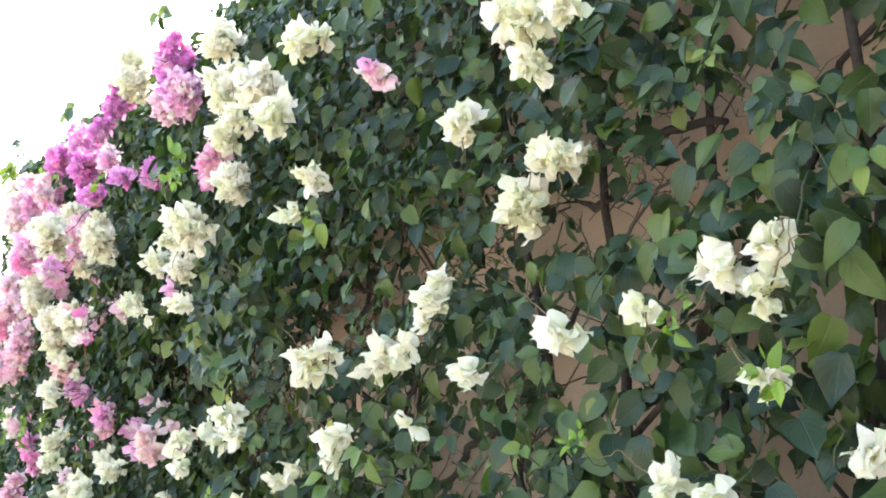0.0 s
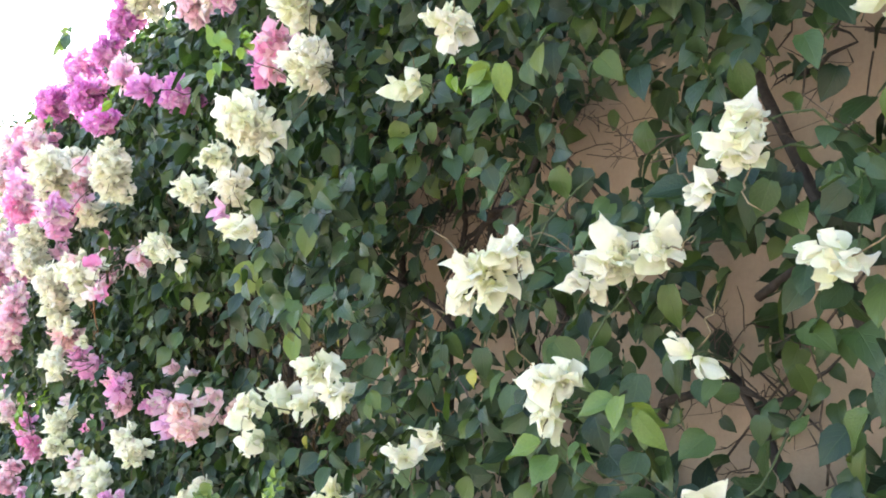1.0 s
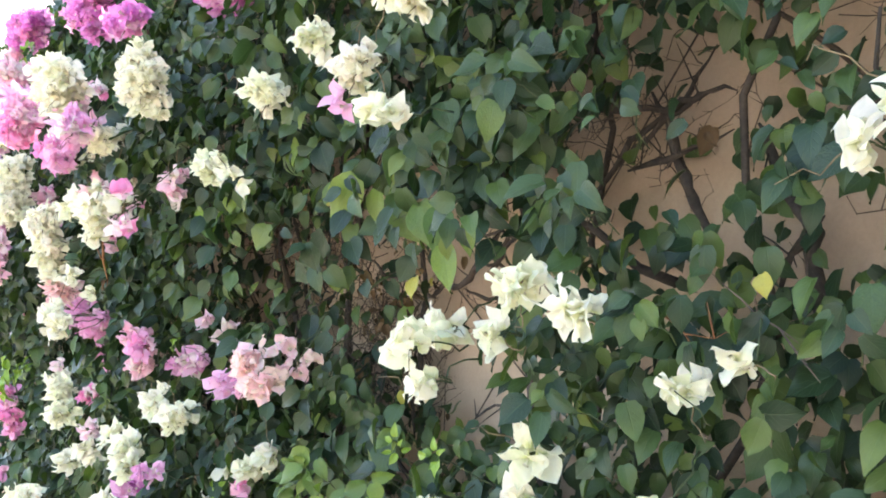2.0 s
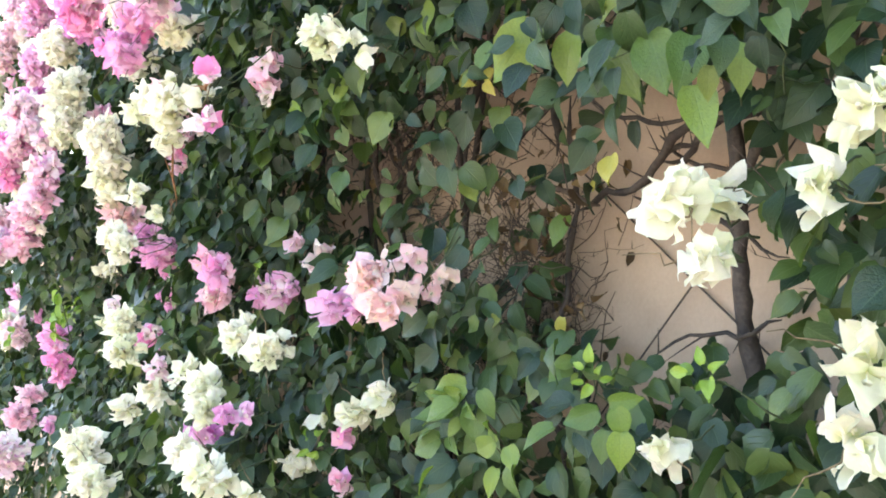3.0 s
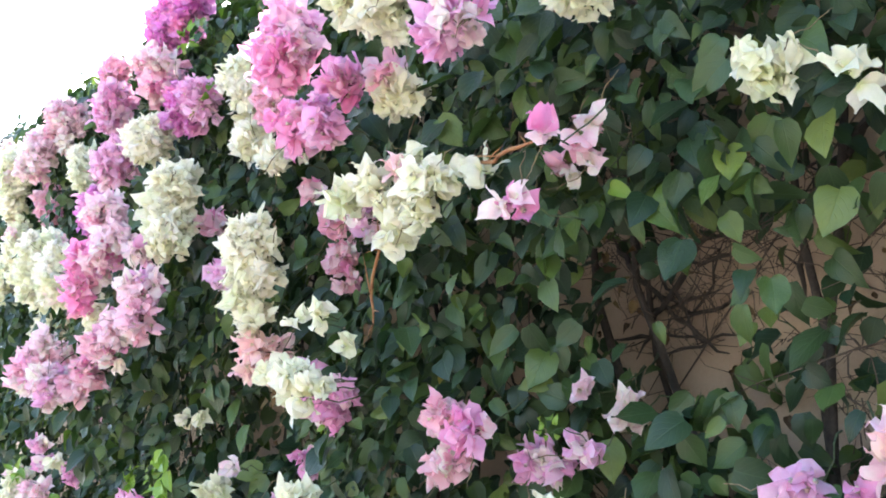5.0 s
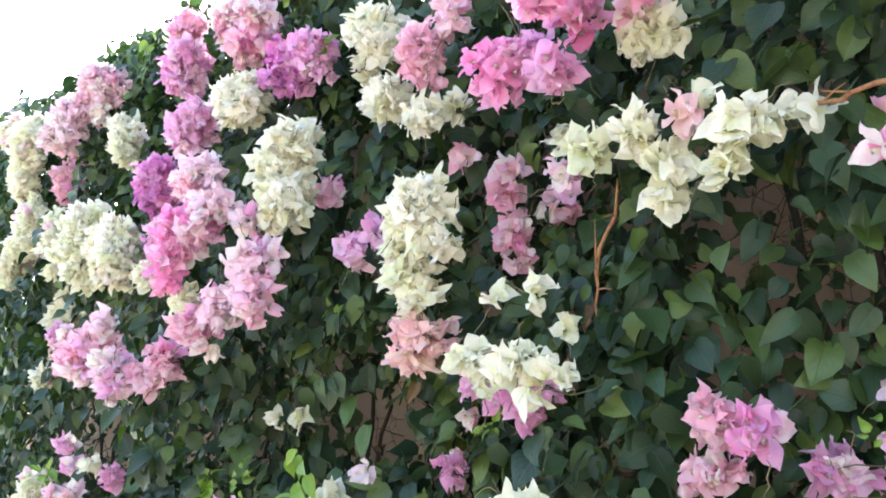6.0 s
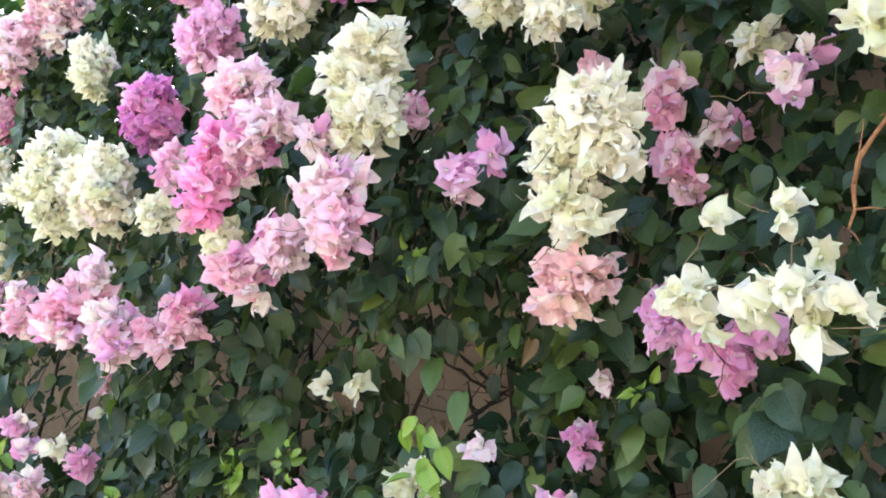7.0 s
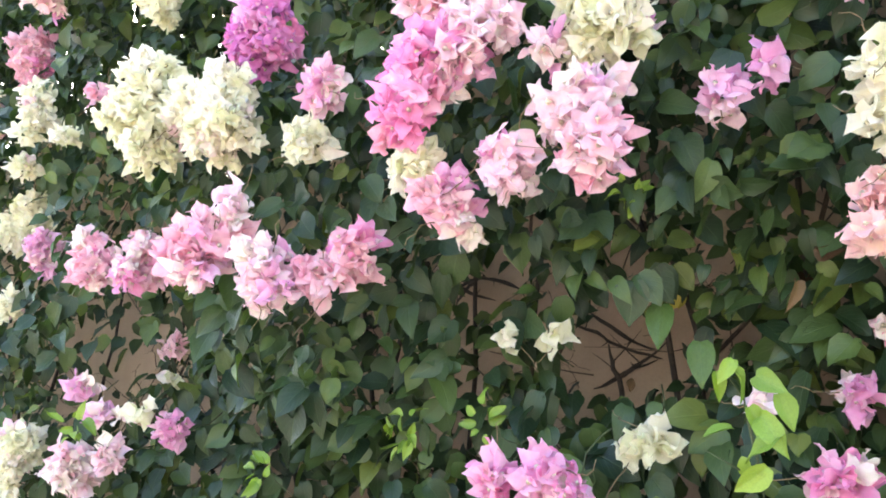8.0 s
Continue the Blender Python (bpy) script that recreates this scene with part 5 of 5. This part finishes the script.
bough([(-0.050, 5.06, 1.71), (-0.050, 4.94, 1.72), (-0.050, 4.84, 1.73)], 0.005, 0.004, bark, "branch")
thicket(2.50, 1.45, 0.16, 0.15, 0.10, 28)
thicket(2.45, 1.57, 0.13, 0.08, 0.12, 14)
thicket(2.69, 1.88, 0.15, 0.27, 0.13, 34)
thicket(2.50, 1.65, 0.1, 0.36, 0.20, 40)
thicket(1.79, 1.86, 0.1, 0.23, 0.19, 34)
thicket(2.47, 1.57, 0.07, 0.13, 0.20, 85)
thicket(2.44, 1.48, 0.05, 0.13, 0.10, 45)
thicket(2.75, 1.82, 0.12, 0.16, 0.13, 30)
thicket(2.62, 1.39, 0.16, 0.21, 0.06, 34)
lone_leaf(2.22, 1.48, 0.17, 0.025, DEAD_LEAVES)
lone_leaf(2.24, 1.47, 0.17, 0.025, DEAD_LEAVES)
lone_leaf(2.39, 1.58, 0.17, 0.028, DEAD_LEAVES)
lone_leaf(2.28, 1.62, 0.17, 0.027, DEAD_LEAVES)
lone_leaf(2.24, 1.65, 0.17, 0.026, DEAD_LEAVES)
lone_leaf(2.33, 1.55, 0.17, 0.027, DEAD_LEAVES)
lone_leaf(2.37, 1.52, 0.17, 0.028, DEAD_LEAVES)
lone_leaf(2.46, 1.50, 0.17, 0.030, DEAD_LEAVES)
lone_leaf(2.30, 1.52, 0.17, 0.026, DEAD_LEAVES)
lone_leaf(2.27, 1.44, 0.17, 0.026, DEAD_LEAVES)
lone_leaf(2.32, 1.63, 0.14, 0.026, DEAD_LEAVES)
lone_leaf(2.42, 1.66, 0.14, 0.028, DEAD_LEAVES)
lone_leaf(2.43, 1.81, 0.14, 0.029, DEAD_LEAVES)
lone_leaf(2.73, 1.75, 0.14, 0.035, DEAD_LEAVES)
lone_leaf(2.22, 1.67, 0.17, 0.034, DEAD_LEAVES)
lone_leaf(2.25, 1.64, 0.17, 0.034, DEAD_LEAVES)
lone_leaf(2.31, 1.62, 0.17, 0.035, DEAD_LEAVES)
lone_leaf(2.35, 1.58, 0.17, 0.036, DEAD_LEAVES)
lone_leaf(2.43, 1.69, 0.17, 0.038, DEAD_LEAVES)
lone_leaf(2.51, 1.74, 0.17, 0.039, DEAD_LEAVES)
lone_leaf(1.58, 1.74, 0.17, 0.022, DEAD_LEAVES)
lone_leaf(2.78, 2.05, 0.15, 0.051, DEAD_LEAVES)
lone_leaf(2.77, 2.01, 0.15, 0.050, DEAD_LEAVES)
lone_leaf(3.64, 1.77, 0.30, 0.049, DEAD_LEAVES)
lone_leaf(3.63, 1.80, 0.30, 0.032, DEAD_LEAVES)
lone_leaf(3.83, 1.78, 0.30, 0.035, YELLOW_LEAVES)
lone_leaf(4.02, 1.80, 0.30, 0.033, DEAD_LEAVES)
lone_leaf(3.63, 1.72, 0.30, 0.036, YELLOW_LEAVES)
lone_leaf(3.92, 1.66, 0.30, 0.027, DEAD_LEAVES)
lone_leaf(2.29, 1.79, 0.30, 0.030, YELLOW_LEAVES)
lone_leaf(2.25, 1.45, 0.20, 0.032, YELLOW_LEAVES)
lone_leaf(3.18, 1.70, 0.33, 0.024, YELLOW_LEAVES)
lone_leaf(2.85, 2.10, 0.42, 0.059, FRESH_LEAVES)
lone_leaf(2.82, 2.07, 0.42, 0.054, GREEN_LEAVES)
lone_leaf(2.88, 2.06, 0.42, 0.048, FRESH_LEAVES)
lone_leaf(2.79, 2.10, 0.42, 0.061, FRESH_LEAVES)
lone_leaf(2.83, 2.02, 0.42, 0.046, GREEN_LEAVES)
lone_leaf(2.86, 2.16, 0.42, 0.053, FRESH_LEAVES)
lone_leaf(2.94, 2.10, 0.42, 0.050, GREEN_LEAVES)
lone_leaf(2.57, 1.86, 0.42, 0.053, GREEN_LEAVES)
lone_leaf(2.56, 1.82, 0.42, 0.046, FRESH_LEAVES)
lone_leaf(2.61, 1.84, 0.42, 0.049, GREEN_LEAVES)
lone_leaf(2.66, 1.82, 0.42, 0.056, FRESH_LEAVES)
lone_leaf(2.63, 1.81, 0.42, 0.049, GREEN_LEAVES)
lone_leaf(2.62, 1.76, 0.42, 0.060, GREEN_LEAVES)
lone_leaf(2.68, 1.82, 0.42, 0.051, GREEN_LEAVES)
lone_leaf(2.78, 1.85, 0.42, 0.063, FRESH_LEAVES)
lone_leaf(2.72, 1.86, 0.42, 0.040, LIME_LEAVES)
sprig(9.65, 4.62, 0.62, 0.158, 5, GREEN_LEAVES)
sprig(6.66, 3.48, 0.62, 0.108, 6, GREEN_LEAVES)
sprig(4.26, 2.67, 0.62, 0.069, 6, GREEN_LEAVES)
sprig(3.35, 2.77, 0.62, 0.056, 6, GREEN_LEAVES)
sprig(1.87, 2.38, 0.62, 0.032, 6, GREEN_LEAVES)
sprig(4.43, 2.80, 0.62, 0.053, 7, GREEN_LEAVES)
sprig(5.12, 3.02, 0.62, 0.066, 6, FRESH_LEAVES)
sprig(4.94, 2.99, 0.62, 0.063, 7, GREEN_LEAVES)
sprig(6.51, 3.51, 0.62, 0.092, 6, GREEN_LEAVES)
sprig(7.16, 3.65, 0.62, 0.103, 7, GREEN_LEAVES)
sprig(3.97, 2.71, 0.62, 0.044, 7, FRESH_LEAVES)
sprig(3.85, 2.60, 0.62, 0.042, 7, LIME_LEAVES)
sprig(3.75, 2.59, 0.62, 0.040, 7, GREEN_LEAVES)
sprig(4.71, 2.92, 0.62, 0.058, 6, FRESH_LEAVES)
sprig(2.01, 2.16, 0.47, 0.052, 6, LIME_LEAVES)
sprig(2.45, 2.22, 0.60, 0.040, 4, LIME_LEAVES)
# dead leaves caught among the dry twigs near the wall
LITTER = random.Random(77)
for k in range(60):
    lone_leaf(LITTER.gauss(2.48, 0.14), LITTER.gauss(1.62, 0.15), LITTER.uniform(0.02, 0.15), LITTER.uniform(0.013, 0.03), DEAD_LEAVES)
for k in range(26):
    lone_leaf(LITTER.gauss(2.96, 0.12), LITTER.gauss(1.86, 0.09), LITTER.uniform(0.03, 0.15), LITTER.uniform(0.013, 0.028), DEAD_LEAVES)

# ---------------------------------------------------------------- leaves
def leaf_frame(rng, y, z, d, depth):
    face = Vector((-1.0, -0.3 + rng.gauss(0, 0.75), 0.4 + rng.gauss(0, 0.65)))
    tip = Vector((-0.25 + rng.gauss(0, 0.4), rng.gauss(0, 0.65), -1.0 + abs(rng.gauss(0, 0.4))))
    return leaf_pose((-d, y, z), face, tip, (0.55 + 0.72 * rng.random() ** 1.1) * (0.041 + 0.01 * smooth(1.2, 2.4, y) + 0.006 * smooth(3.2, 3.8, y)) * (0.85 + 0.15 * depth))


def clothe(y0, y1, ob, per_metre):
    rng = random.Random(int(y0 * 100) + 7)
    off = Matrix.Translation(-Vector(ob.location))
    found = []
    for k in range(int((y1 - y0) * per_metre)):
        y = rng.uniform(y0, y1)
        z = rng.uniform(0.75, 3.2 + 0.35 * smooth(3.7, 4.8, y) + 0.5 * smooth(5.0, 7.5, y))
        if z < 1.0 and rng.random() < 0.6:
            z = rng.uniform(0.12, 1.0)
        if y > 4.0 and rng.random() < 0.22:
            z = rng.uniform(2.6, 3.2 + 0.35 * smooth(3.7, 4.8, y) + 0.5 * smooth(5.0, 7.5, y))
        e = reach(y, z)
        depth = 1 - abs(rng.gauss(0, 0.42))
        d = e * depth if depth > 0.1 else rng.uniform(0.03, e)
        if 1.1 < y < 3.2 and rng.random() < 0.2:
            d = rng.uniform(0.02, 0.13)
        if rng.random() > cover(y, z, d):
            continue
        if z > WALL_TOP and rng.random() < 0.5:
            d = rng.uniform(-0.25, e)
        if shaded(y, z, d):
            continue
        found.append((d, y, leaf_frame(rng, y, z, d, depth)))
    # the outermost leaves can be told apart singly
    near = sorted(found, key=lambda q: -q[0] if 1.0 < q[2].translation.z < 2.7 else 9.0)[:280]
    taken = set(id(q) for q in near)
    for d, y, m in near:
        child("leaf", rng.choice(GREEN_LEAVES), ob, off @ m)
    rest = [q for q in found if id(q) not in taken]
    verts, uvs, faces, base = [], [], [], 0
    tops = [np.c_[np.array(v), np.ones(len(v))] for v, f, u in PLAIN_SHAPES]
    for d, y, m in rest:
        i = rng.randrange(len(PLAIN_SHAPES))
        verts.append((tops[i] @ np.array(off @ m).T)[:, :3])
        faces.append(np.array(PLAIN_SHAPES[i][1]) + base)
        uvs += PLAIN_SHAPES[i][2]
        base += len(tops[i])
    me = mesh_of("leaves", np.concatenate(verts).tolist(), np.concatenate(faces).tolist(), [leaf_mass], uvs)
    tagged(child("leaves", me, ob, None, "mass of heart-shaped green leaves"), kind="stuff")


for y0, y1, ob in PLANTS:
    y0 = max(y0, -0.6)
    clothe(y0, min(y1, 8.0), ob, 12500 if y0 < 2 else 10500 if y1 < 4 else 9000 if y1 < 6 else 8000)
